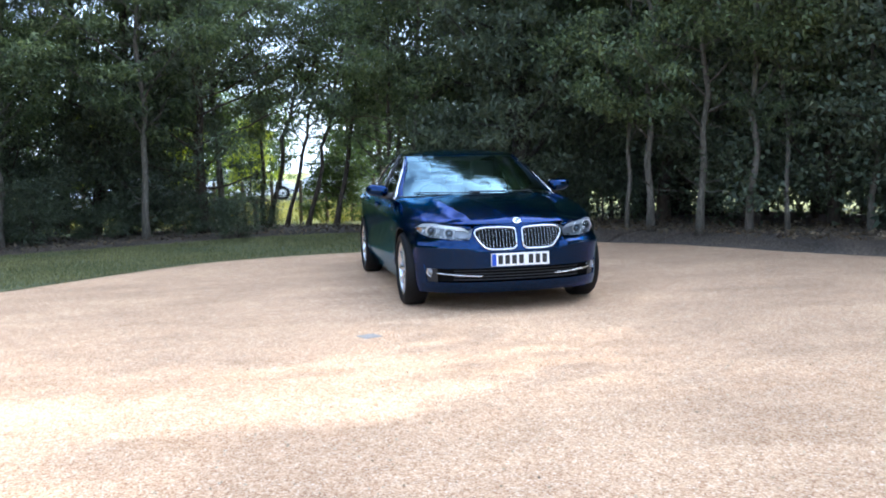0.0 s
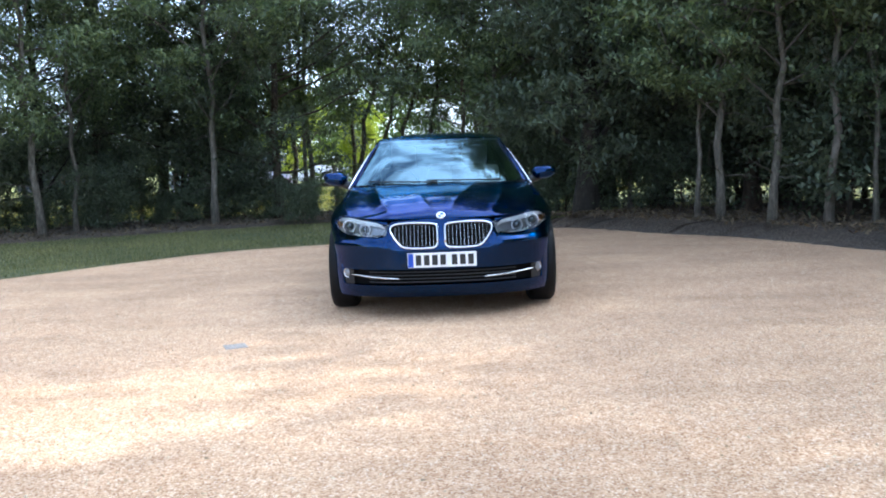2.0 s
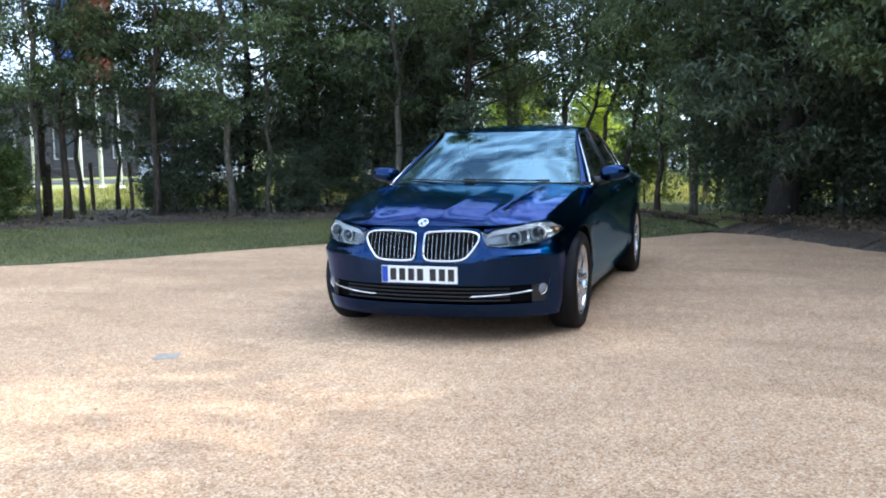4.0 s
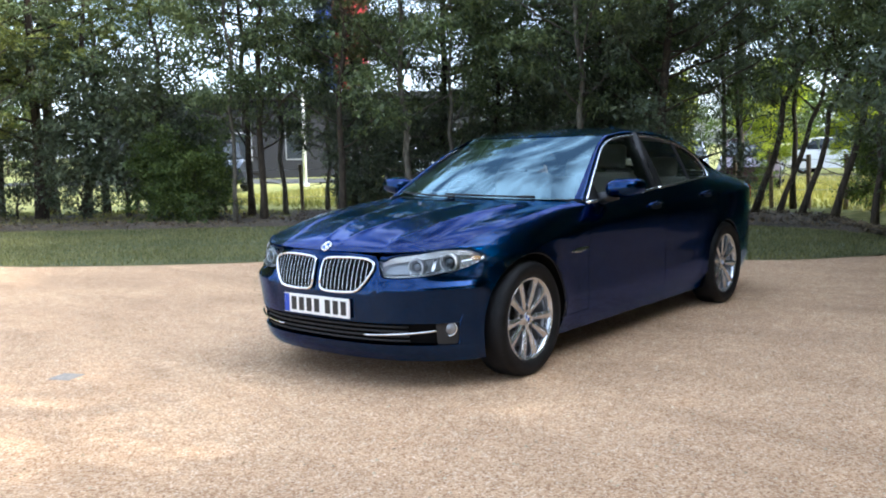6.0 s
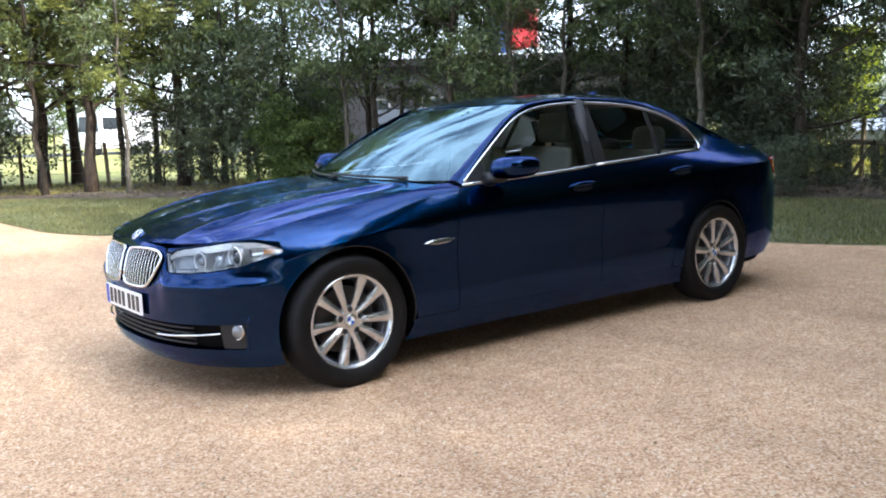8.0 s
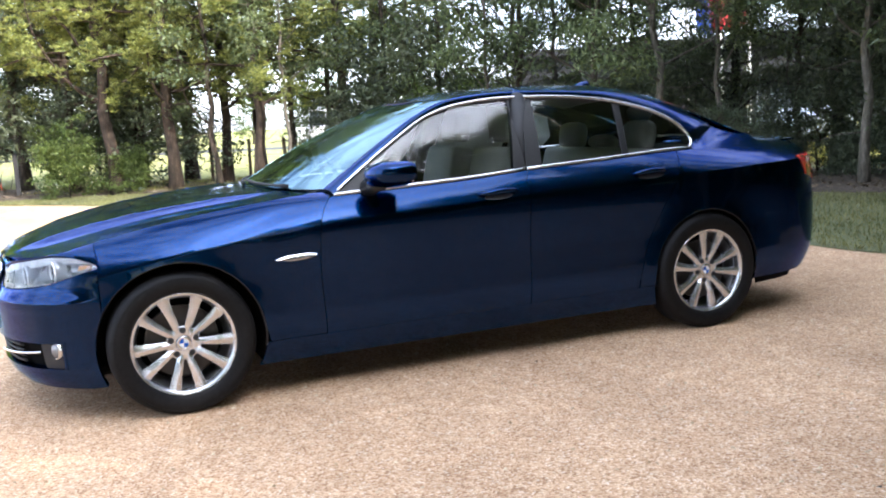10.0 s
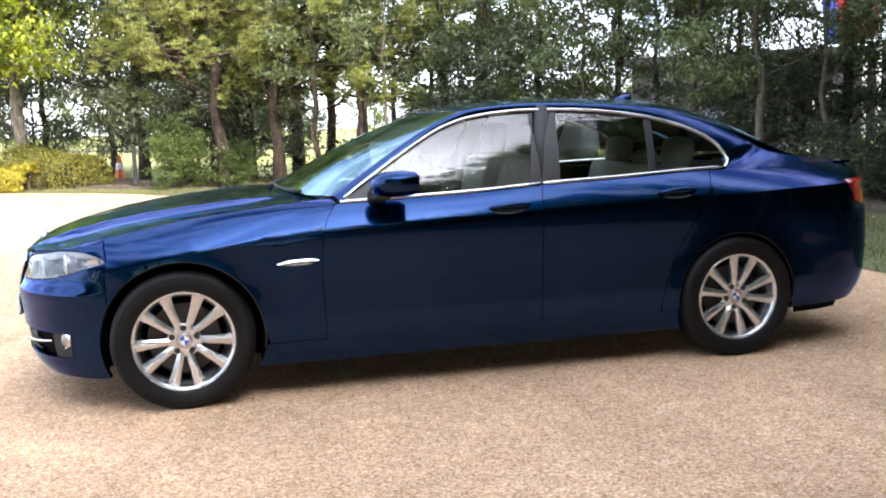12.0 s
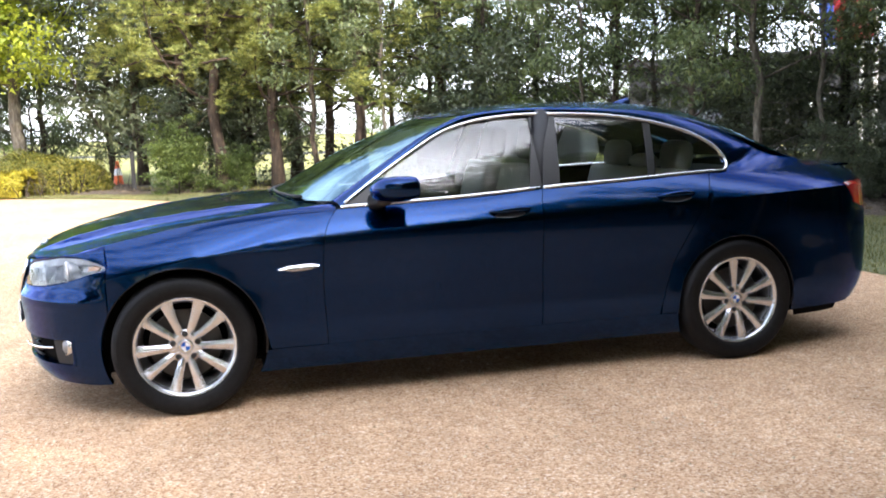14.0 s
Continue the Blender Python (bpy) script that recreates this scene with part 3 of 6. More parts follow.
def th_of(x, z):
    return math.acos(((x - FX0) / (nose_x(z) - FX0)) ** 2) / (math.pi / 2)


def edge_th(z):
    """Plan angle of the bumper's rear edge: the joint with the wing, then the wheel arch."""
    d = ARCH_F ** 2 - (z - HUB_Z) ** 2
    return th_of(max(1.829, WB + math.sqrt(d)) if d > 0 else 1.829, z)


# a ledge stands out below the lamps, and the face under it leans back to the intake
ledge = curve((0.385, 0.0), (0.45, 0.006), (0.52, 0.015), (0.56, 0.0235), (0.578, 0.0245), (0.592, 0.018), (0.612, 0.006), (0.640, 0.0), (0.78, 0.0))


def smooth(t):
    t = min(1.0, max(0.0, t))
    return t * t * (3 - 2 * t)


def bumper_upper(u, v):
    th = th_of(1.829, 0.62) * u
    z1 = lamp_low(nose_at(th, 0.64).y)
    z = lerp(0.385, z1, v)
    p = nose_at(edge_th(z) * u, z)
    a = edge_th(z) * u * math.pi / 2
    out = ledge(z) * smooth((p.y - 0.36) / 0.10) * smooth((1 - u) / 0.12)
    return p + Vector((math.cos(a), math.sin(a), 0)) * out


def bumper_lip(u, v):
    z = lerp(0.165, 0.262, v)
    return nose_at(edge_th(z) * u, z)


def bumper_corner(u, v):
    z = lerp(0.2625, 0.3845, v)
    return nose_at(lerp(0.60, edge_th(z), u), z)


both("front_bumper", bumper_upper, 60, 36, PAINT, flange=0.02)
both("bumper_lip", bumper_lip, 40, 6, PAINT, flange=0.03)
both("bumper_corner", bumper_corner, 14, 8, PAINT, flange=0.03)
both("intake_back", lambda u, v: nose_at(0.62 * u, lerp(0.25, 0.40, v)) - Vector((0.055, 0, 0)), 20, 4, VOID, flange=0)
for k in range(4):
    z = 0.285 + 0.026 * k
    pts = [nose_at(0.36 * abs(s), z) * 1.0 for s in np.linspace(-1, 1, 25)]
    pts = [Vector((p.x - 0.022, math.copysign(p.y, s), p.z)) for p, s in zip(pts, np.linspace(-1, 1, 25))]
    part("intake_bar", tube_mesh("intake_bar", pts, 0.006, MATTE, 6), None, CAR)
for sgn in (1, -1):
    pts = [nose_at(lerp(0.17, 0.50, t), lerp(0.316, 0.345, t ** 1.3)) + Vector((0.004, 0, 0)) for t in np.linspace(0, 1, 18)]
    part("chrome_blade", tube_mesh("chrome_blade", [(p.x, sgn * p.y, p.z) for p in pts], [0.003] + [0.0062] * 16 + [0.005], CHROME, 6), None, CAR, "slim chrome bar in the lower intake")
    c = nose_at(0.540, 0.352)
    fog = part("fog_lamp", lathe([(0.001, 0.013), (0.020, 0.010), (0.033, 0.002), (0.037, -0.006), (0.037, -0.05)], "x", 28), LAMP_GREY, CAR, "round fog lamp with a clear lens", smooth=True)
    fog.matrix_basis = pose(c.x - 0.022, sgn * c.y, c.z, 0, 0, sgn * 24)
    ring = part("fog_ring", lathe([(0.037, -0.006), (0.041, 0.003), (0.046, -0.002), (0.046, -0.03)], "x", 28), CHROME_SOFT, fog, smooth=True)
both("fog_surround", lambda u, v: nose_at(lerp(0.485, 0.598, u), lerp(0.265, 0.382, v)) - Vector((0.016, 0, 0)), 8, 6, MATTE, flange=0)

# twin grilles
def kidney_outline(grow=0.0):
    """Half grille as (y, z) points, rounded."""
    pts = [(0.030, 0.585), (0.030, 0.690), (0.045, 0.722), (0.12, 0.732), (0.25, 0.735), (0.345, 0.727), (0.385, 0.700), (0.375, 0.655), (0.330, 0.590), (0.285, 0.556), (0.20, 0.547), (0.09, 0.548), (0.045, 0.558)]
    pts = [Vector((y, z, 0)) for y, z in pts]
    c = sum(pts, Vector()) / len(pts)
    loop = spline(pts + [pts[0]], 5)[:-1]
    return [p + (p - c).normalized() * grow for p in loop]


def nose_from_y(y, z):
    """Front surface at breadth y."""
    k = min(0.999, abs(y) / 0.928)
    return FX0 + (nose_x(z) - FX0) * (1 - k ** 2.5) ** 0.25


for sgn in (1, -1):
    kid = part("kidney_grille", tube_mesh("kidney_grille", [(nose_from_y(p.x, p.y) + 0.012, sgn * p.x, p.y) for p in kidney_outline() + kidney_outline()[:1]], 0.0080, CHROME, 8), None, CAR, "chrome framed kidney grille with vertical slats")
    bm = bmesh.new()
    rim = kidney_outline()
    heart = sum(rim, Vector()) / len(rim)
    rings = []
    for t in (1.0, 0.8, 0.6, 0.4, 0.2, 0.03):
        ring = [heart.lerp(p, t) for p in rim]
        rings.append([bm.verts.new((nose_from_y(p.x, p.y) + 0.009, sgn * p.x, p.y)) for p in ring])
    for a, b in zip(rings, rings[1:]):
        for k in range(len(a)):
            bm.faces.new((a[k], a[(k + 1) % len(a)], b[(k + 1) % len(a)], b[k]))
    bmesh.ops.recalc_face_normals(bm, faces=bm.faces[:])
    # shade behind the slats, as a near-black sheet in front of the bumper
    part("grille_back", bm, VOID, kid)
    loop = kidney_outline()
    for k in range(11):
        y = 0.058 + 0.0290 * k
        hits = []
        for a, b in zip(loop, loop[1:] + loop[:1]):
            if (a.x - y) * (b.x - y) < 0:
                hits.append(a.lerp(b, (y - a.x) / (b.x - a.x)).y)
        z0, z1 = min(hits), max(hits)
        bm = bmesh.new()
        rows = []
        for i in range(6):
            z = lerp(z0, z1, i / 5)
            x = nose_from_y(y, z)
            rows.append([bm.verts.new((x + dx, sgn * (y + dy), z)) for dx, dy in ((0.011, -0.0019), (0.0145, -0.0013), (0.0160, 0.0), (0.0145, 0.0013), (0.011, 0.0019))])
        for a, b in zip(rows, rows[1:]):
            for i in range(4):
                bm.faces.new((a[i], a[i + 1], b[i + 1], b[i]))
        bmesh.ops.recalc_face_normals(bm, faces=bm.faces[:])
        part("grille_slat", bm, SLAT, kid, smooth=True)

# badge on the bonnet
def roundel(parent, place, size, name="badge"):
    ob = part(name, lathe([(0.0005, 0.006), (size * 0.62, 0.006), (size * 0.64, 0.0075), (size * 0.94, 0.0075), (size, 0.003), (size, -0.008)], "z", 32), CHROME_SOFT, parent, "round badge with blue and white quarters", smooth=True)
    ob.matrix_basis = place
    for q in range(4):
        bm = bmesh.new()
        c = bm.verts.new((0, 0, 0.0072))
        arc = [bm.verts.new((size * 0.60 * math.cos(a), size * 0.60 * math.sin(a), 0.0072)) for a in np.linspace(q * math.pi / 2, (q + 1) * math.pi / 2, 7)]
        for a, b in zip(arc, arc[1:]):
            bm.faces.new((c, a, b))
        part("badge_quarter", bm, ENAMEL_BLUE if q % 2 else ENAMEL_WHITE, ob)
    return ob


roundel(CAR, pose(2.222, 0, 0.784, 0, 44, 0), 0.036)

# registration plate: white with dark bars in place of the characters
plate = part("number_plate", box(2.313, 2.325, -0.26, 0.26, 0.401, 0.512, 0.004, 2), PLATE_WHITE, CAR, "white registration plate with a blue end band")
part("blue_band", box(2.3255, 2.3265, -0.256, -0.216, 0.405, 0.508), PLATE_BLUE, plate)
for y in (-0.178, -0.116, -0.054, 0.008, 0.094, 0.156, 0.218):
    part("plate_bar", box(2.3255, 2.3265, y - 0.021, y + 0.021, 0.418, 0.496), PLATE_INK, plate)

# head lamps
lamp_top = curve((0.36, 0.63), (0.405, 0.672), (0.43, 0.706), (0.46, 0.732), (0.50, 0.743), (0.56, 0.752), (0.65, 0.766), (0.73, 0.778), (0.79, 0.776), (0.84, 0.753), (0.862, 0.730), (0.88, 0.726))


def lamp_fn(depth):
    def fn(u, v):
        th = lerp(0.232, th_of(1.822, 0.715), u ** 0.9)
        y = nose_at(th, 0.70).y
        z0, z1 = lamp_low(y) + 0.004, max(lamp_low(y) + 0.008, lamp_top(y) - 0.003)
        z = lerp(z0, z1, v)
        return nose_at(th, z) - Vector((0.8, 0.6, 0)) * depth
    return fn


def lamp_cap(u, v):
    """Strip of body between the lamp's upper edge and the bonnet."""
    k = lerp(SIDE_END - 6, SIDE_END + 25, 1 - u)
    e = HOOD_EDGE[int(k)].lerp(HOOD_EDGE[min(int(k) + 1, HOOD_N)], k - int(k))
    p = lamp_fn(-0.001)(u, 1.0)
    q = p.lerp(e, v) + Vector((0.4, 0.3, 0.5)) * 0.014 * math.sin(math.pi * v)
    wing = wing_shoulder(1.826, lerp(LAMP_TIP_T, 1.0, v))
    flat_end = wing_shoulder(1.826, LAMP_TIP_T).lerp(wing_shoulder(1.826, 1.0), v)
    return q + (wing - flat_end) * u ** 2


LAMP_TIP_T = min([i / 60 for i in range(61)], key=lambda t: abs(wing_shoulder(1.826, t).z - 0.727))
both("lamp_surround", lamp_cap, 26, 5, PAINT, flange=0.004)
for sgn, mirror in ((1, False), (-1, True)):
    lamp = part("head_lamp", patch_mesh("head_lamp", lamp_fn(0.055), 18, 8, LAMP_GREY, mirror, flange=0), None, CAR, "clear head lamp with twin round projectors")
    part("lamp_lens", patch_mesh("lamp_lens", lamp_fn(-0.002), 20, 8, LENS, mirror, flange=0.02), None, lamp, "clear swept lens")
    part("lamp_brow", patch_mesh("lamp_brow", lambda u, v: lamp_fn(0.003 + 0.014 * (1 - v))(lerp(0.03, 0.985, u), lerp(0.72, 0.985, v)), 18, 3, BROW, mirror, flange=0), None, lamp)
    part("lamp_trim", patch_mesh("lamp_trim", lambda u, v: lamp_fn(0.004 + 0.022 * v)(lerp(0.05, 0.90, u), lerp(0.02, 0.15, v)), 18, 2, SILVER_LAMP, mirror, flange=0), None, lamp)
    part("lamp_divider", patch_mesh("lamp_divider", lambda u, v: lamp_fn(0.012 + 0.03 * v)(lerp(0.435, 0.465, u) + 0.02 * v, lerp(0.1, 0.72, v)), 2, 6, SILVER_LAMP, mirror, flange=0), None, lamp)
    part("lamp_reflector", patch_mesh("lamp_reflector", lambda u, v: lamp_fn(0.016 + 0.03 * math.sin(math.pi * v) * (1 - u))(lerp(0.70, 0.975, u), lerp(0.10, 0.70, v)), 8, 6, SILVER_LAMP, mirror, flange=0), None, lamp)
    part("turn_signal", patch_mesh("turn_signal", lambda u, v: lamp_fn(0.010)(lerp(0.84, 0.93, u), lerp(0.30, 0.62, v)), 6, 4, AMBER, mirror, flange=0), None, lamp)
    for u0, r in ((0.30, 0.045), (0.60, 0.050)):
        c = lamp_fn(0.036)(u0, 0.42)
        pr = part("projector", lathe([(0.001, -0.012), (r * 0.55, -0.010), (r * 0.70, 0.002), (r * 0.84, 0.010), (r * 1.06, 0.010), (r * 1.12, 0.0), (r * 1.12, -0.04)], "x", 32), LAMP_GREY, lamp, smooth=True)
        pr.matrix_basis = pose(c.x, sgn * c.y, c.z, 0, 0, sgn * 14)
        part("corona_ring", lathe([(r * 0.95 + 0.0042 * math.cos(a), 0.0115 + 0.0042 * math.sin(a)) for a in np.linspace(0, 2 * math.pi, 9)[:-1]], "x", 36, True), CORONA, pr, smooth=True)
        part("projector_lens", lathe([(0.001, 0.016), (r * 0.3, 0.013), (r * 0.55, 0.004), (r * 0.64, -0.008)], "x", 24), PROJECTOR, pr, smooth=True)

# rear quarter, boot and tail
door_rear_z = curve(*[(door_rear(z), z) for z in np.linspace(0.30, 1.05, 26)])
Q_X = list(np.linspace(-1.026, -WB + ARCH_B, 8)) + [-WB + ARCH_B * math.cos(a) for a in np.linspace(0.06, math.pi - 0.06, 42)] + list(np.linspace(-WB - ARCH_B, -2.30, 18))


def quarter_fn(u, v):
    x = Q_X[round(u * (len(Q_X) - 1))]
    z0 = arch_z(x, SILL_TOP + 0.004 if x > -WB else 0.24)
    z1 = belt_z(x)
    if x > -1.385:
        z1 = min(z1, max(z0 + 0.004, door_rear_z(x) - 0.004))
    zc = crease_z(x)
    if z1 < zc + 0.02:
        z = lerp(z0, z1, v)
    else:
        z = lerp(z0, zc, v / 0.6) if v < 0.6 else lerp(zc, z1, (v - 0.6) / 0.4)
    return (x, side_y(x, z), z)


both("rear_wing", quarter_fn, len(Q_X) - 1, 30, PAINT, flange=0.007)


def tail_at(th, z):
    a = th * math.pi / 2
    x = RX0 + (tail_x(z) - RX0) * max(0.0, math.cos(a)) ** (2 / 3.6)
    y = half_width(-2.3, z) * math.sin(a) ** (2 / 5.0)
    return Vector((x, y, z))


def tail_th(x, z):
    k = (x - RX0) / (tail_x(z) - RX0)
    return math.acos(min(1, max(0, k)) ** 1.8) / (math.pi / 2)


both("rear_bumper", lambda u, v: (lambda z: tail_at(lerp(0, tail_th(-2.296, z), u), z))(lerp(0.24 + 0.07 * (1 - u * u), 0.70, v)), 24, 14, PAINT)
both("tail_panel", lambda u, v: (lambda z: tail_at(lerp(0, tail_th(-2.296, z), u), z))(lerp(0.704, 1.03, v)), 24, 12, PAINT)
for mirror in (False, True):
    def tail_lamp_fn(u, v):
        z = lerp(0.79 + 0.04 * u, 0.955 - 0.01 * u, v)
        th = lerp(0.42, tail_th(-2.285 + 0.085 * v ** 1.5, z), u)
        return tail_at(th, z) if tail_at(th, z).x < -2.3 else Vector((tail_at(th, z).x, side_y(tail_at(th, z).x, z), z))
    part("tail_lamp", patch_mesh("tail_lamp", tail_lamp_fn, 14, 8, RED_LENS, mirror, flange=0.012, offset=0.006), None, CAR, "red wraparound tail lamp")

boot_z = curve((-2.55, 1.038), (-2.45, 1.044), (-2.2, 1.075), (-2.05, 1.09))


def boot_fn(u, v):
    w = 2 * v - 1
    x = lerp(-2.19 + 0.15 * w * w, -2.515, u) + 0.06 * abs(w) ** 3 * u
    zb, yb = belt_z(x), side_y(max(x, -2.36), belt_z(x)) - 0.004
    return (x, yb * w, lerp(boot_z(x), zb, abs(w) ** 3) + 0.004 * max(0, u - 0.8) / 0.2)


part("boot_lid", patch_mesh("boot_lid", boot_fn, 14, 30, PAINT, flange=0.012), None, CAR)


# glasshouse
def glass_y(x, z):
    h = z - belt_z(x)
    return belt_y(x) - 0.004 - 0.50 * h - 0.26 * h * h


dlo_pts = [(0.70, 0.962), (0.56, 1.055), (0.39, 1.162), (0.20, 1.272), (0.08, 1.325), (-0.06, 1.362), (-0.27, 1.386), (-0.47, 1.390), (-0.77, 1.378), (-1.04, 1.342), (-1.29, 1.275), (-1.445, 1.195), (-1.508, 1.12)]
dlo_top = curve(*dlo_pts)
C1 = [Vector((p.x, glass_y(p.x, p.y), p.y)) for p in spline([(x, z, 0) for x, z in dlo_pts], 6)]
KINK = [Vector((x, glass_y(x, z), z)) for x, z in ((-1.518, 1.085), (-1.506, 1.06), (-1.485, 1.046))]

# outer edge of windscreen, roof and rear window, matched to the window line
C2_pts = [(0.735, 0.765, 0.985), (0.60, 0.735, 1.070), (0.43, 0.690, 1.175), (0.25, 0.640, 1.282), (0.12, 0.610, 1.345), (-0.02, 0.588, 1.395), (-0.25, 0.575, 1.420), (-0.47, 0.570, 1.426), (-0.80, 0.562, 1.415), (-1.12, 0.548, 1.392), (-1.40, 0.535, 1.338), (-1.64, 0.535, 1.258), (-1.80, 0.545, 1.188)]
C2 = spline(C2_pts, 6)


def frame_loft(name, A, B, bulge, mirror, rows=6):
    def fn(u, v):
        k = u * (len(A) - 1)
        i = min(int(k), len(A) - 2)
        a, b = A[i].lerp(A[i + 1], k - i), B[i].lerp(B[i + 1], k - i)
        p = a.lerp(b, v)
        out = Vector((0, 0.6, 0.8))
        hollow = 0.0 if bulge > 0 else v * (1 - v) * (2 - v)
        return p + out * (abs(bulge) * math.sin(math.pi * v) if bulge > 0 else bulge * hollow)
    return patch_mesh(name, fn, len(A) - 1, rows, PAINT, mirror, flange=0.006)


for mirror in (False, True):
    part("roof_rail", frame_loft("roof_rail", C1, C2, 0.012, mirror), None, CAR)
    # rear pillar: lies over the top of the wing and sweeps up to the rear window
    edge = [C1[-1]] + KINK
    belt_x = [-1.49 - 0.57 * i / 30 for i in range(31)]
    B = spline([(-1.80, 0.545, 1.188), (-1.90, 0.556, 1.146), (-1.99, 0.572, 1.112), (-2.06, 0.60, 1.086)], 4)
    n_col = len(edge) + len(belt_x)

    def pillar_fn(u, v):
        i = round(u * (n_col - 1))
        k = i * (len(B) - 1) / (n_col - 1)
        m = min(int(k), len(B) - 2)
        b = B[m].lerp(B[m + 1], k - m)
        if i < len(edge):
            a = edge[i]
            t = max(0.0, (v - 0.3) / 0.7)
            return a.lerp(b, t) + Vector((0, 0.6, 0.8)) * 0.008 * math.sin(math.pi * t)
        x = belt_x[i - len(edge)]
        s = min(1.0, (i - len(edge)) / 6)
        at = lambda z: Vector((x, side_y(x, z) + 0.0006, z))
        top = belt_z(x) - 0.010
        if v <= 0.3:
            return at(top - 0.008 * s * (1 - v / 0.3))
        t = (v - 0.3) / 0.7
        a = at(top)
        lead = (a - at(top - 0.012)).normalized() * 0.05
        c = (a + lead * s).lerp(a.lerp(b, 0.5), 1 - 0.75 * s)
        return (1 - t) ** 2 * a + 2 * t * (1 - t) * c + t * t * b
    part("rear_pillar", patch_mesh("rear_pillar", pillar_fn, n_col - 1, 20, PAINT, mirror, flange=0.002), None, CAR)

roof_mid = curve((0.13, 1.392), (0.0, 1.417), (-0.3, 1.452), (-0.62, 1.463), (-1.0, 1.458), (-1.25, 1.440), (-1.54, 1.385))


def roof_fn(u, v):
    w = 2 * v - 1
    x_mid = lerp(0.10, -1.54, u)
    x_rim = lerp(-0.02, -1.40, u)
    e = min(C2, key=lambda p: abs(p.x - x_rim))
    i = C2.index(e)
    j = i + 1 if (x_rim < e.x and i + 1 < len(C2)) else max(0, i - 1)
    t = (x_rim - e.x) / (C2[j].x - e.x) if abs(C2[j].x - e.x) > 1e-6 else 0
    e = e.lerp(C2[j], t)
    x = lerp(x_mid, x_rim, w * w)
    return (x, e.y * w, lerp(roof_mid(x_mid), e.z, abs(w) ** 2.4))


part("roof", patch_mesh("roof", roof_fn, 40, 32, PAINT, flange=0.01), None, CAR)


def screen_fn(u, v):
    """Windscreen, u across, v up."""
    w = 2 * u - 1
    lo = Vector((lerp(0.985, 0.735, abs(w) ** 2.2), 0.765 * w, lerp(0.985, 0.985, w * w)))
    hi = Vector((lerp(0.105, -0.015, w * w), 0.583 * w, lerp(1.390, 1.394, abs(w))))
    p = lo.lerp(hi, v)
    return p + Vector((0.55, 0, 0.83)) * 0.032 * math.sin(math.pi * v) * (1 - 0.75 * abs(w) ** 3)


part("windscreen", patch_mesh("windscreen", screen_fn, 28, 20, SCREEN_GLASS, flange=0), None, CAR, "raked windscreen reflecting sky and trees")


def rear_screen_fn(u, v):
    w = 2 * u - 1
    lo = Vector((lerp(-2.19, -2.04, w * w), 0.60 * w, lerp(1.085, 1.085, w * w)))
    hi = Vector((lerp(-1.545, -1.41, w * w), 0.535 * w, lerp(1.388, 1.325, abs(w) ** 2.4)))
    p = lo.lerp(hi, v)
    return p + Vector((-0.5, 0, 0.85)) * 0.03 * math.sin(math.pi * v) * (1 - 0.6 * w * w)


part("rear_window", patch_mesh("rear_window", rear_screen_fn, 24, 16, SCREEN_GLASS, flange=0), None, CAR)

# side windows, pillars and bright trim
div_mid_f = curve((0.95, -0.285), (1.40, -0.405))
div_mid_r = curve((0.95, -0.465), (1.40, -0.535))
div_q_f = curve((0.95, -0.985), (1.40, -1.065))
div_q_r = curve((0.95, -1.030), (1.40, -1.105))


def pane_fn(xf, xr, inset):
    """A side pane between two edges given as x over z; the upper limit is the window line."""
    def fn(u, v):
        z, x = 1.1, 0.0
        for _ in range(12):
            x = lerp(xf(z), xr(z), u)
            top = dlo_top(x) - 0.014
            low = belt_z(x) + 0.012
            z = lerp(low, max(top, low + 0.001), v)
        return (x, glass_y(x, z) - inset, z)
    return fn


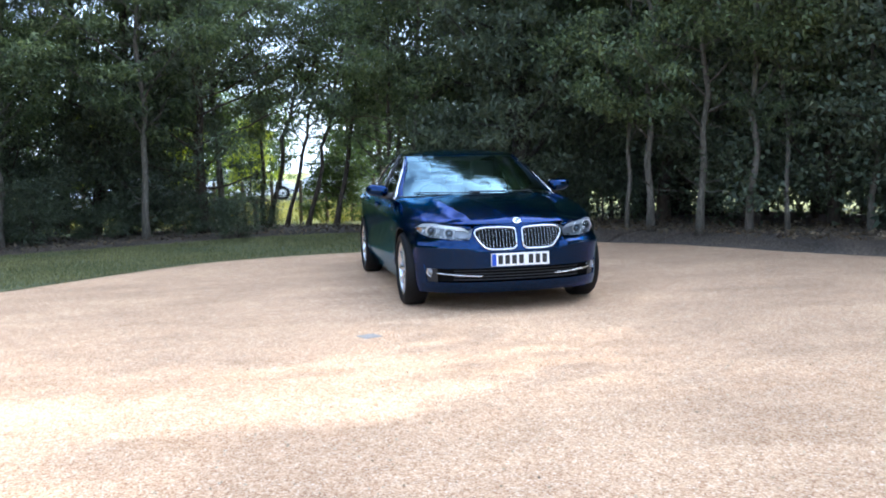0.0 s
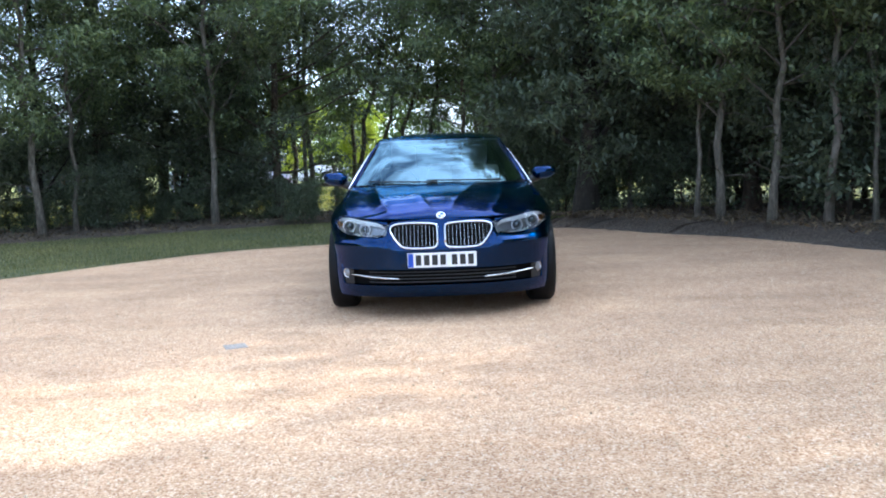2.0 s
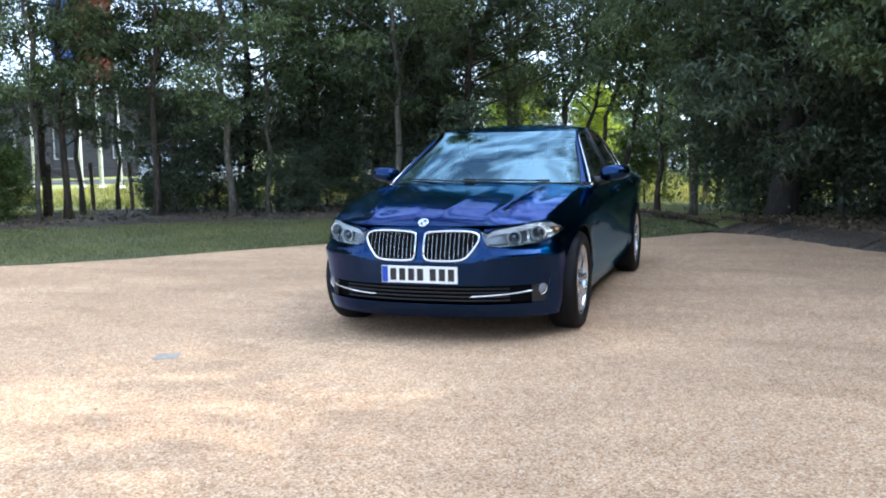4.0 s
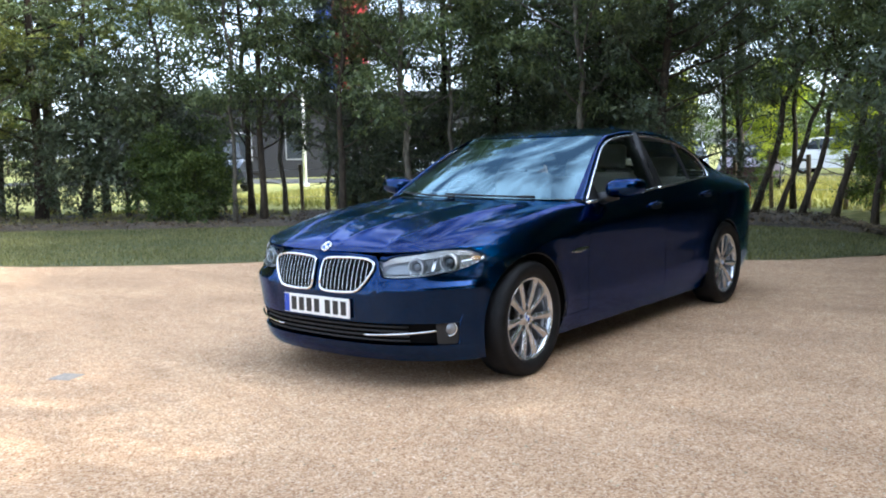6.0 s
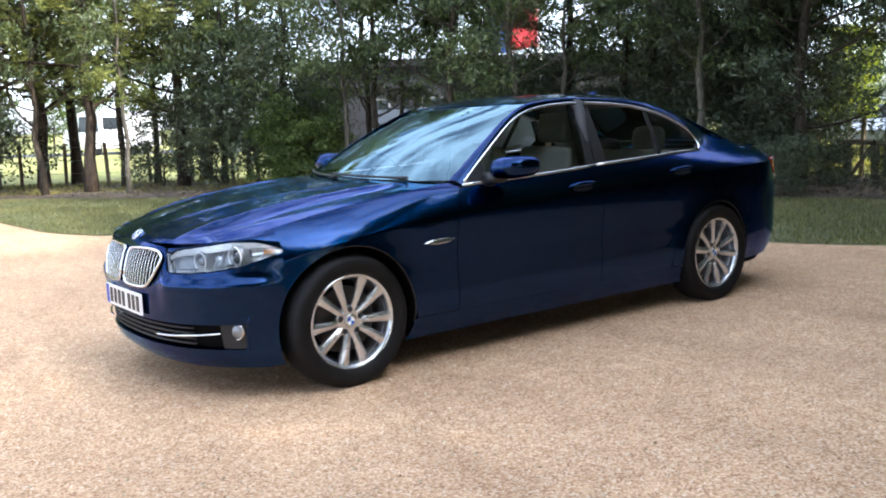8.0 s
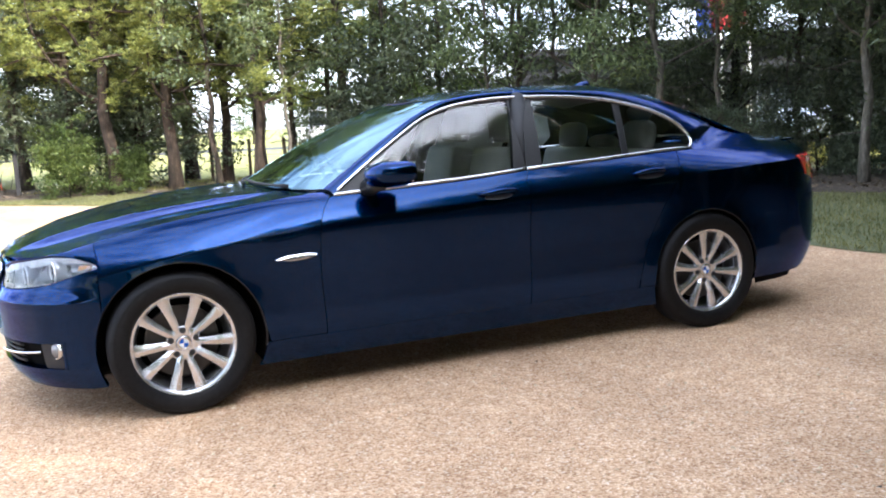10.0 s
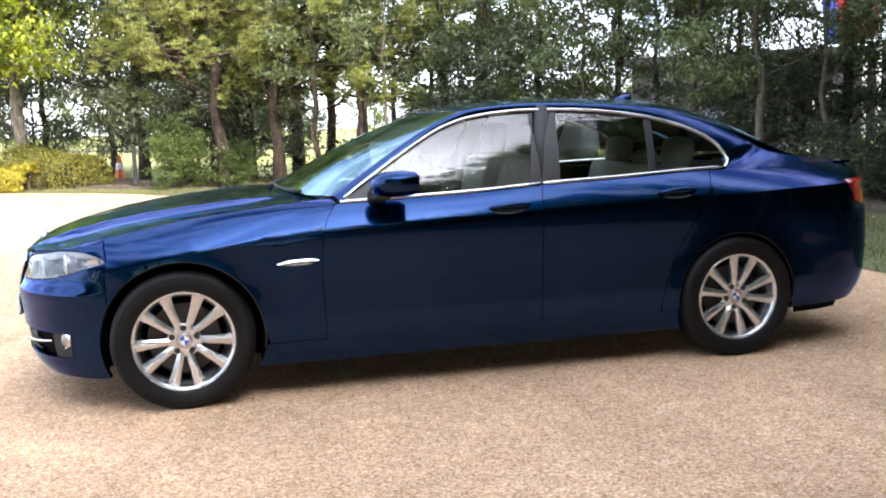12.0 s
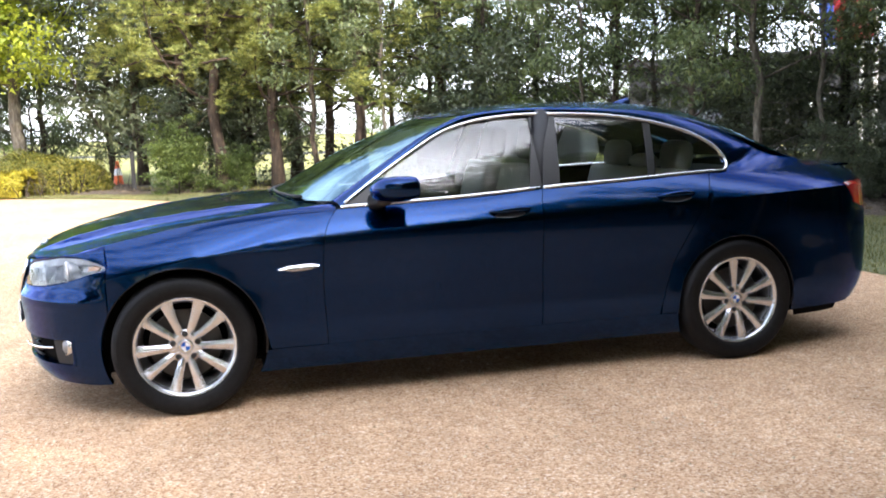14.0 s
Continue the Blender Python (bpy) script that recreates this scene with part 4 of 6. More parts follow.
const = lambda c: (lambda z: c)
for mirror in (False, True):
    sgn = -1 if mirror else 1
    fd, rd = (front_doors, rear_doors)
    fdoor, rdoor = fd[int(mirror)], rd[int(mirror)]
    part("side_window", patch_mesh("side_window", pane_fn(const(0.68), div_mid_f, 0.008), 26, 12, GLASS, mirror, flange=0), None, fdoor, "clear front side window")
    part("side_window", patch_mesh("side_window", pane_fn(div_mid_r, div_q_f, 0.008), 16, 12, GLASS, mirror, flange=0), None, rdoor, "clear rear side window")
    part("quarter_light", patch_mesh("quarter_light", pane_fn(div_q_r, const(-1.508), 0.008), 16, 12, GLASS, mirror, flange=0), None, rdoor)
    part("door_pillar", patch_mesh("door_pillar", pane_fn(div_mid_f, lambda z: door_mid(z) - 0.0, 0.001), 3, 8, TRIM, mirror, flange=0.006), None, fdoor, "gloss black door pillar")
    part("door_pillar", patch_mesh("door_pillar", pane_fn(lambda z: lerp(-0.372, -0.47, (z - 1.0) / 0.39), div_mid_r, 0.001), 3, 8, TRIM, mirror, flange=0.006), None, rdoor, "gloss black door pillar")
    part("window_divider", patch_mesh("window_divider", pane_fn(div_q_f, div_q_r, 0.002), 2, 8, TRIM, mirror, flange=0.006), None, rdoor)
    line = [Vector((p.x, sgn * (p.y + 0.004), p.z)) for p in C1[1:]] + [Vector((p.x, sgn * (p.y + 0.004), p.z)) for p in KINK]
    part("window_trim", tube_mesh("window_trim", line, 0.0095, TRIM_BRIGHT, 6), None, CAR, "bright metal trim round the side windows")
    lo = [Vector((x, sgn * (side_y(x, belt_z(x)) + 0.001), belt_z(x) + 0.002)) for x in np.linspace(0.70, -0.355, 14)]
    part("waist_trim", tube_mesh("waist_trim", lo, 0.0105, TRIM_BRIGHT, 6), None, fdoor)
    lo = [Vector((x, sgn * (side_y(x, belt_z(x)) + 0.001), belt_z(x) + 0.002)) for x in np.linspace(-0.375, -1.485, 14)]
    part("waist_trim", tube_mesh("waist_trim", lo, 0.0105, TRIM_BRIGHT, 6), None, rdoor)
    # door handles: a body-coloured bar over a flat black patch for its shadow
    for door, x0, x1 in ((fdoor, -0.055, -0.275), (rdoor, -1.00, -1.225)):
        pts, rad = [], []
        for t in np.linspace(0, 1, 11):
            x = lerp(x0, x1, t)
            z = crease_z(x) + 0.040 + 0.006 * math.sin(math.pi * t)
            pts.append((x, sgn * (side_y(x, z) + 0.024 * math.sin(math.pi * t) ** 0.45 + 0.002), z))
            rad.append(0.006 + 0.010 * math.sin(math.pi * t) ** 0.5)
        part("door_handle", tube_mesh("door_handle", pts, rad, PAINT, 8), None, door)
        def shade_patch(u, v, x0=x0, x1=x1):
            x = lerp(x0 - 0.02, x1 + 0.03, u)
            zc = crease_z(x) + 0.020
            hh = 0.015 * math.sin(math.pi * u) ** 0.6 + 0.001
            z = zc + hh * (2 * v - 1)
            return (x, side_y(x, z) + 0.0022, z)
        part("handle_shade", patch_mesh("handle_shade", shade_patch, 14, 4, TRIM, mirror, flange=0), None, door)
    # side repeater
    def repeater(u, v):
        x = lerp(1.035 - 0.022 * (1 - v), 0.838 - 0.012 * v, u)
        h = 0.015 * min(1.0, 0.35 + 2.2 * u) * min(1.0, 0.45 + 3 * (1 - u))
        z = 0.676 + 0.008 * u + h * (2 * v - 1)
        return (x, side_y(x, z) + 0.002 + 0.009 * math.sin(math.pi * v), z)
    part("side_repeater", patch_mesh("side_repeater", repeater, 10, 6, CHROME_SOFT, mirror, flange=0.006), None, CAR, "slim chrome side repeater on the wing")
    slit = [repeater(t, 0.42) for t in np.linspace(0.25, 0.97, 8)]
    part("repeater_slit", tube_mesh("repeater_slit", [(p[0], sgn * (p[1] + 0.0005), p[2]) for p in slit], 0.0028, GLOSS_BLACK, 6), None, CAR)
    # door mirror
    bm = bmesh.new()
    bmesh.ops.create_uvsphere(bm, u_segments=28, v_segments=18, radius=1)
    for v in bm.verts:
        c = v.co.copy()
        q = Vector([math.copysign(abs(a) ** 0.72, a) for a in c])
        x, y, z = q.x, q.y, q.z
        x = max(x, -0.62)
        taper = 1 - 0.16 * (y + 1) / 2
        v.co = Vector((0.455 + x * 0.125 - 0.035 * (y + 1) / 2, sgn * (0.985 + y * 0.115), 1.045 + z * 0.068 * taper + 0.010 * y))
    bmesh.ops.recalc_face_normals(bm, faces=bm.faces[:])
    mirror_ob = part("door_mirror", bm, PAINT, fdoor, "body-coloured door mirror", angle=40)
    bm = box(0.362, 0.368, 0.895, 1.075, 1.005, 1.09, 0.002)
    if sgn < 0:
        for v in bm.verts:
            v.co.y *= -1
        bmesh.ops.reverse_faces(bm, faces=bm.faces[:])
    part("mirror_glass", bm, CHROME, mirror_ob)
    part("mirror_arm", tube_mesh("mirror_arm", [(0.52, sgn * 0.83, 0.975), (0.50, sgn * 0.88, 0.985), (0.48, sgn * 0.95, 1.0)], [0.05, 0.036, 0.03], TRIM, 10), None, mirror_ob)
    # black sail behind the mirror
    part("mirror_sail", patch_mesh("mirror_sail", lambda u, v: (lambda x: (x, glass_y(x, lerp(belt_z(x) + 0.01, dlo_top(x) - 0.012, v)) - 0.001, lerp(belt_z(x) + 0.01, dlo_top(x) - 0.012, v)))(lerp(0.68, 0.50, u)), 6, 4, TRIM, mirror, flange=0.004), None, fdoor)

for sgn in (1, -1):
    part("inner_pillar", tube_mesh("inner_pillar", [(-0.375, sgn * 0.765, 0.95), (-0.42, sgn * 0.66, 1.2), (-0.465, sgn * 0.56, 1.39)], 0.055, CABIN, 8), None, CAR)
    fin_line = [nose_at(0.655, 0.500), nose_at(0.635, 0.46), nose_at(0.612, 0.41), nose_at(0.602, 0.35), nose_at(0.598, 0.285), nose_at(0.59, 0.262)]
    part("bumper_fin", tube_mesh("bumper_fin", [(p.x, sgn * (p.y - 0.003), p.z) for p in spline(fin_line, 5)], list(np.interp(np.linspace(0, 1, 26), [0, 0.3, 1], [0.001, 0.007, 0.010])), PAINT, 8), None, CAR)

# near-black lining inside the shell: shade of the gaps put into its colour
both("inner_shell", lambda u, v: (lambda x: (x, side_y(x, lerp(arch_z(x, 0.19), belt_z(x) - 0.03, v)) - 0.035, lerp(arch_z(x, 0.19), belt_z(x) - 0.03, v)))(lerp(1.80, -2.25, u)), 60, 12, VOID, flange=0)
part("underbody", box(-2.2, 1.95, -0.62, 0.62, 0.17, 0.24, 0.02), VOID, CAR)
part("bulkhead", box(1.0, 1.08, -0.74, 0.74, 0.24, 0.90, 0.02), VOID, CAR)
for hub, ARCH_R in ((WB, ARCH_F), (-WB, ARCH_B)):
    for sgn in (1, -1):
        bm = bmesh.new()
        n = 20
        rows = []
        for i in range(n + 1):
            a = math.pi * (-0.12 + 1.24 * i / n)
            x, z = hub + (ARCH_R + 0.004) * math.cos(a), HUB_Z + (ARCH_R + 0.004) * math.sin(a)
            rows.append((bm.verts.new((x, sgn * (side_y(min(x, 1.9), max(0.2, z)) - 0.012), z)), bm.verts.new((x, sgn * 0.60, z))))
        for a, b in zip(rows, rows[1:]):
            bm.faces.new((a[0], a[1], b[1], b[0]))
        hub_v = bm.verts.new((hub, sgn * 0.60, HUB_Z - 0.1))
        for a, b in zip(rows, rows[1:]):
            bm.faces.new((a[1], hub_v, b[1]))
        part("wheel_arch_liner", bm, VOID, CAR)
        lip = [(hub + ARCH_R * math.cos(a), sgn * (side_y(hub + ARCH_R * math.cos(a), max(0.22, HUB_Z + ARCH_R * math.sin(a))) - 0.006), HUB_Z + ARCH_R * math.sin(a)) for a in np.linspace(math.pi * -0.05, math.pi * 1.05, 30)]
        part("arch_lip", tube_mesh("arch_lip", lip, 0.005, TRIM, 6), None, CAR)

# scuttle, wipers, aerial
part("scuttle", patch_mesh("scuttle", lambda u, v: (lambda w: Vector((lerp(0.862 - 0.08 * w * w, 1.0 - 0.24 * abs(w) ** 2.2, v), 0.77 * w, 0.975 + 0.006 * v)))(2 * u - 1), 20, 2, MATTE, flange=0), None, CAR)
for y0, y1 in ((0.55, -0.12), (-0.02, -0.66)):
    pts = []
    for t in np.linspace(0, 1, 12):
        y = lerp(y0, y1, t)
        p = Vector(screen_fn((y / 0.765 + 1) / 2, 0.012 + 0.035 * t))
        pts.append(p + Vector((0.008, 0, 0.010)))
    part("wiper", tube_mesh("wiper", pts, [0.010] * 2 + [0.007] * 10, MATTE, 6), None, CAR)
fin = bmesh.new()
fr = []
for t, h, w in ((0, 0.004, 0.012), (0.25, 0.012, 0.03), (0.6, 0.034, 0.03), (0.9, 0.05, 0.022), (1.0, 0.046, 0.016)):
    x = lerp(-1.12, -1.28, t)
    zb = roof_mid(x) - 0.004
    fr.append([fin.verts.new((x, s * w * k, zb + h * z)) for s, k, z in ((1, 1, 0), (1, 0.55, 0.6), (0, 0, 1.0), (-1, 0.55, 0.6), (-1, 1, 0))])
for a, b in zip(fr, fr[1:]):
    for i in range(4):
        fin.faces.new((a[i], a[i + 1], b[i + 1], b[i]))
fin.faces.new(fr[-1])
bmesh.ops.recalc_face_normals(fin, faces=fin.faces[:])
part("roof_aerial", fin, PAINT, CAR, smooth=True)

# cabin
part("cabin_floor", box(-1.9, 0.95, -0.72, 0.72, 0.245, 0.29), CABIN, CAR)
part("headlining", patch_mesh("headlining", lambda u, v: Vector(roof_fn(u, v)) - Vector((0, 0, 0.028)), 12, 12, HEADLINING, flange=0), None, CAR)
part("dashboard", box(0.42, 0.98, -0.72, 0.72, 0.62, 0.955, 0.06, 3), CABIN, CAR)
wheel_bm = lathe([(0.185 + 0.013 * math.cos(a), 0.013 * math.sin(a)) for a in np.linspace(0, 2 * math.pi, 9)[:-1]], "x", 36, True)
sw = part("steering_wheel", wheel_bm, CABIN, CAR, smooth=True)
sw.matrix_basis = pose(0.36, -0.37, 0.93, 0, 22, 0)
part("steering_hub", box(-0.02, 0.12, -0.17, 0.17, -0.04, 0.04, 0.02, 2), CABIN, sw)
for sgn in (1, -1):
    part("door_card", box(-1.0, 0.75, min(sgn * 0.77, sgn * 0.80), max(sgn * 0.77, sgn * 0.80), 0.3, 0.95, 0.01), CABIN, CAR)


def cushion(x0, x1, y0, y1, z0, z1, lean=0.0, bevel=0.05):
    bm = box(x0, x1, y0, y1, z0, z1, bevel, 3)
    bmesh.ops.rotate(bm, verts=bm.verts[:], cent=((x0 + x1) / 2, 0, z0), matrix=Matrix.Rotation(radians(lean), 3, "Y"))
    return bm


for y in (0.37, -0.37):
    seat = part("front_seat", cushion(-0.35, 0.18, y - 0.25, y + 0.25, 0.40, 0.56), LEATHER, CAR, "pale oyster leather front seat", angle=50)
    part("seat_back", cushion(-0.36, -0.22, y - 0.245, y + 0.245, 0.50, 1.13, -14), LEATHER, seat, angle=50)
    part("headrest", cushion(-0.53, -0.42, y - 0.13, y + 0.13, 1.14, 1.33, -8, 0.04), LEATHER, seat, angle=50)
bench = part("rear_seat", cushion(-1.25, -0.72, -0.64, 0.64, 0.42, 0.58), LEATHER, CAR, "pale oyster leather rear bench", angle=50)
part("seat_back", cushion(-1.30, -1.15, -0.66, 0.66, 0.52, 1.06, -15), LEATHER, bench, angle=50)
for y in (0.40, 0.0, -0.40):
    part("headrest", cushion(-1.43, -1.31, y - 0.13, y + 0.13, 1.03, 1.215 if y else 1.13, -8, 0.07), LEATHER, bench, angle=50)
part("parcel_shelf", box(-2.0, -1.42, -0.58, 0.58, 0.98, 1.03, 0.01), CABIN, CAR)

# wheels
def spoke_mesh():
    bm = bmesh.new()
    rows = []
    # root on the hub, slim waist, then flaring into the rim; one flank falls off more than the other
    for r, w, d, y in ((0.050, 0.0165, 0.034, 0.026), (0.085, 0.0170, 0.034, 0.036), (0.120, 0.0190, 0.032, 0.0415), (0.160, 0.0215, 0.030, 0.044), (0.195, 0.0245, 0.028, 0.0455), (0.218, 0.0285, 0.026, 0.0475), (0.236, 0.037, 0.022, 0.050)):
        rows.append([bm.verts.new((k * w, y - d * q, r)) for k, q in ((-1.0, 1.0), (-1.0, 0.34), (-0.18, 0.0), (0.30, 0.0), (1.0, 0.22), (1.0, 1.0))])
    for a, b in zip(rows, rows[1:]):
        for i in range(5):
            bm.faces.new((a[i], a[i + 1], b[i + 1], b[i]))
    bmesh.ops.recalc_face_normals(bm, faces=bm.faces[:])
    me = bpy.data.meshes.new("spoke")
    bm.to_mesh(me)
    bm.free()
    me.materials.append(ALLOY)
    me.shade_smooth()
    me.set_sharp_from_angle(angle=radians(35))
    return me


# alloy darkened for the shade deep in the wheel
BARREL = noisy("rim_metal_shaded", [(0.3, (0.20, 0.20, 0.21)), (0.7, (0.30, 0.30, 0.31))], 30, 0.35, 0.05, 0.001, metal=0.8)
SPOKE = spoke_mesh()


def wheel(x, y, side, turn):
    w = part("wheel", lathe([(0.244, 0.046), (0.244, 0.053), (0.240, 0.056), (0.232, 0.054), (0.225, 0.047), (0.2205, 0.030), (0.219, 0.008)], "y", 72), ALLOY, CAR, "silver ten-spoke alloy wheel", angle=40)
    w.matrix_basis = pose(x, y, HUB_Z, 0, 0, 0 if side > 0 else 180) @ pose(0, 0, 0, 0, turn, 0)
    tyre = [(0.238, 0.043), (0.245, 0.056), (0.257, 0.064), (0.277, 0.070), (0.300, 0.071), (0.320, 0.064), (0.332, 0.050), (0.339, 0.030), (0.341, 0.0), (0.341, -0.06), (0.339, -0.11), (0.328, -0.128), (0.30, -0.148), (0.26, -0.146), (0.238, -0.13)]
    t = part("tyre", lathe(tyre, "y", 72), RUBBER, w, "black rubber tyre", smooth=True)
    for k, (r0, h) in enumerate(((0.258, 0.0660), (0.312, 0.0690))):
        part("sidewall_rib", lathe([(r0 - 0.0015, h - 0.002), (r0, h + 0.0008), (r0 + 0.0015, h - 0.002)], "y", 72), RUBBER, t, smooth=True)
    # barrel, back disc and brake disc carry the shade between the spokes as colour
    part("rim_barrel", lathe([(0.2195, 0.010), (0.211, -0.004), (0.205, -0.14)], "y", 48), BARREL, w, smooth=True)
    part("rim_back", lathe([(0.205, -0.13), (0.001, -0.13)], "y", 40), VOID, w)
    part("brake_disc", lathe([(0.001, -0.03), (0.17, -0.03), (0.172, -0.045)], "y", 40), mat("brake_steel", (0.06, 0.056, 0.052), 0.5, 0.8) if "brake_steel" not in bpy.data.materials else bpy.data.materials["brake_steel"], w)
    part("wheel_centre", lathe([(0.001, 0.022), (0.034, 0.022), (0.038, 0.027), (0.052, 0.0275), (0.070, 0.0265), (0.080, 0.021), (0.084, 0.008), (0.084, -0.02)], "y", 48), ALLOY, w, angle=35)
    for k in range(10):
        s = part("spoke", SPOKE, None, w)
        s.matrix_basis = pose(0, 0, 0, 0, 36 * k + 18 + (1.9 if k % 2 == 0 else -1.9), 0)
    for k in range(5):
        a = radians(72 * k + 90)
        b = part("wheel_bolt", lathe([(0.001, 0.0285), (0.0062, 0.0285), (0.0075, 0.0272), (0.0132, 0.0284), (0.0140, 0.0284), (0.0140, 0.0)], "y", 16), MATTE, w, smooth=True)
        b.matrix_basis = pose(0.060 * math.cos(a), 0.001, 0.060 * math.sin(a))
    roundel(w, pose(0, 0.0235, 0, -90, 0, 0) @ pose(0, 0, 0, 0, 0, -turn), 0.034, "centre_cap")
    return w


for x, y in ((WB, 0.852), (WB, -0.852), (-WB, 0.865), (-WB, -0.865)):
    wheel(x, y, 1 if y > 0 else -1, 0 if x > 0 else 26)

# ---------------------------------------------------------------- trees
def leaf_mesh(name, centers, normals, lengths, widths, material, rng, droop=0.0):
    """Many small pointed leaves (each its own island), from arrays."""
    n = len(centers)
    d = rng.normal(size=(n, 3))
    d -= normals * (d * normals).sum(1)[:, None]
    d[:, 2] -= droop
    d /= np.linalg.norm(d, axis=1)[:, None]
    s = np.cross(normals, d)
    s /= np.maximum(np.linalg.norm(s, axis=1), 1e-6)[:, None]
    L, W = lengths[:, None], widths[:, None]
    v = np.stack([centers - s * W * 0.9, centers + s * W * 0.9 + normals * W * 0.3, centers + d * L], 1).reshape(-1, 3)
    me = bpy.data.meshes.new(name)
    me.vertices.add(3 * n)
    me.vertices.foreach_set("co", v.astype(np.float32).ravel())
    me.loops.add(3 * n)
    me.loops.foreach_set("vertex_index", np.arange(3 * n, dtype=np.int32))
    me.polygons.add(n)
    me.polygons.foreach_set("loop_start", np.arange(0, 3 * n, 3, dtype=np.int32))
    me.update(calc_edges=True)
    me.materials.append(material)
    return me


def unit(rng, n):
    a = rng.normal(size=(n, 3))
    return a / np.linalg.norm(a, axis=1)[:, None]


def limb_path(start, direction, length, rng, steps=6, wander=0.16, rise=0.05):
    p, d = np.array(start, float), np.array(direction, float)
    d /= np.linalg.norm(d)
    pts = [p.copy()]
    for _ in range(steps):
        d = d + rng.normal(size=3) * wander
        d[2] += rise
        d /= np.linalg.norm(d)
        p = p + d * length / steps
        pts.append(p.copy())
    return pts


def tree_meshes(kind, seed):
    """Trunk-with-limbs mesh and crown mesh of one tree standing at the origin."""
    rng = np.random.default_rng(seed)
    S = {
        "ash": dict(h=7.4, r=0.066, low=1.6, limbs=24, reach=2.0, up=0.6, clump=150, leaf=(0.115, 0.026), spread=0.225, bark=BARK_PALE, leafm=LEAF_ASH, twigs=6),
        "dark": dict(h=7.4, r=0.10, low=0.9, limbs=34, reach=2.2, up=0.25, clump=92, leaf=(0.150, 0.021), spread=0.22, bark=BARK_DARK, leafm=LEAF_DARK, twigs=7),
        "stout": dict(h=7.4, r=0.20, low=0.7, limbs=40, reach=1.5, up=0.15, clump=120, leaf=(0.150, 0.021), spread=0.22, bark=BARK_SHADED, leafm=LEAF_DARK, twigs=6),
        "back": dict(h=9.0, r=0.11, low=0.6, limbs=36, reach=2.3, up=0.25, clump=60, leaf=(0.20, 0.034), spread=0.38, bark=BARK_DARK, leafm=LEAF_DARK, twigs=7),
        "tall": dict(h=11.5, r=0.15, low=0.8, limbs=44, reach=2.7, up=0.2, clump=98, leaf=(0.150, 0.024), spread=0.27, bark=BARK_SHADED, leafm=LEAF_DARK, twigs=7),
        "pine": dict(h=11.0, r=0.14, low=1.9, limbs=36, reach=2.4, up=0.3, clump=17, leaf=(0.125, 0.0125), spread=0.105, bark=BARK_PINE, leafm=LEAF_PINE, twigs=8),
        "slim": dict(h=7.0, r=0.05, low=1.7, limbs=18, reach=1.3, up=0.8, clump=110, leaf=(0.105, 0.025), spread=0.210, bark=BARK_PALE, leafm=LEAF_ASH, twigs=5),
        "lean": dict(h=7.4, r=0.12, low=1.9, limbs=21, reach=2.0, up=0.6, clump=140, leaf=(0.115, 0.026), spread=0.230, bark=BARK_DARK, leafm=LEAF_ASH, twigs=6),
        "crook": dict(h=6.4, r=0.062, low=2.3, limbs=22, reach=1.5, up=0.6, clump=42, leaf=(0.115, 0.026), spread=0.22, bark=BARK_DARK, leafm=LEAF_ASH, twigs=5),
        "airy": dict(h=7.4, r=0.07, low=1.3, limbs=25, reach=1.9, up=0.45, clump=58, leaf=(0.12, 0.028), spread=0.215, bark=BARK_DARK, leafm=LEAF_ASH, twigs=5),
        "bright": dict(h=9.0, r=0.15, low=2.2, limbs=36, reach=2.3, up=0.7, clump=120, leaf=(0.15, 0.05), spread=0.30, bark=BARK_PALE, leafm=LEAF_BRIGHT, twigs=8),
        "far": dict(h=7.0, r=0.12, low=0.6, limbs=26, reach=2.6, up=0.5, clump=22, leaf=(0.30, 0.11), spread=0.45, bark=BARK_DARK, leafm=LEAF_FAR, twigs=5),
        "thicket": dict(h=2.3, r=0.03, low=0.05, limbs=26, reach=1.4, up=0.8, clump=24, leaf=(0.15, 0.055), spread=0.26, bark=BARK_DARK, leafm=LEAF_DARK, twigs=5),
        "sunbush": dict(h=2.0, r=0.03, low=0.05, limbs=28, reach=1.1, up=0.9, clump=70, leaf=(0.10, 0.036), spread=0.20, bark=BARK_DARK, leafm=LEAF_SUN, twigs=5),
        "bush": dict(h=2.0, r=0.03, low=0.05, limbs=26, reach=1.2, up=0.8, clump=66, leaf=(0.085, 0.030), spread=0.22, bark=BARK_DARK, leafm=LEAF_DARK, twigs=5),
    }[kind]
    v, f = [], []
    lean = rng.normal(size=2) * (0.35 if kind == "lean" else 0.05)
    trunk, radii = [], []
    for i in range(13):
        t = i / 12
        w = rng.normal(size=2) * 0.045
        trunk.append(np.array([lean[0] * (t * S["h"]) * (1 - 0.6 * t) + w[0] * (i > 1), lean[1] * (t * S["h"]) * (1 - 0.6 * t) + w[1] * (i > 1), t * S["h"] - 0.12 * (i == 0)]))
        radii.append(S["r"] * ((1 - t) ** 0.75 * 0.97 + 0.05) * (1.45 if i == 0 else 1.0))
    tube_into(v, f, trunk, radii, 9)
    at = lambda z: np.array([np.interp(z, [p[2] for p in trunk], [p[k] for p in trunk]) for k in range(3)])
    centers, normals = [], []
    for k in range(S["limbs"]):
        t = (k + rng.uniform(0.1, 0.9)) / S["limbs"]
        z = S["low"] + (S["h"] * 0.97 - S["low"]) * t
        a = k * 2.4 + rng.uniform(-0.5, 0.5)
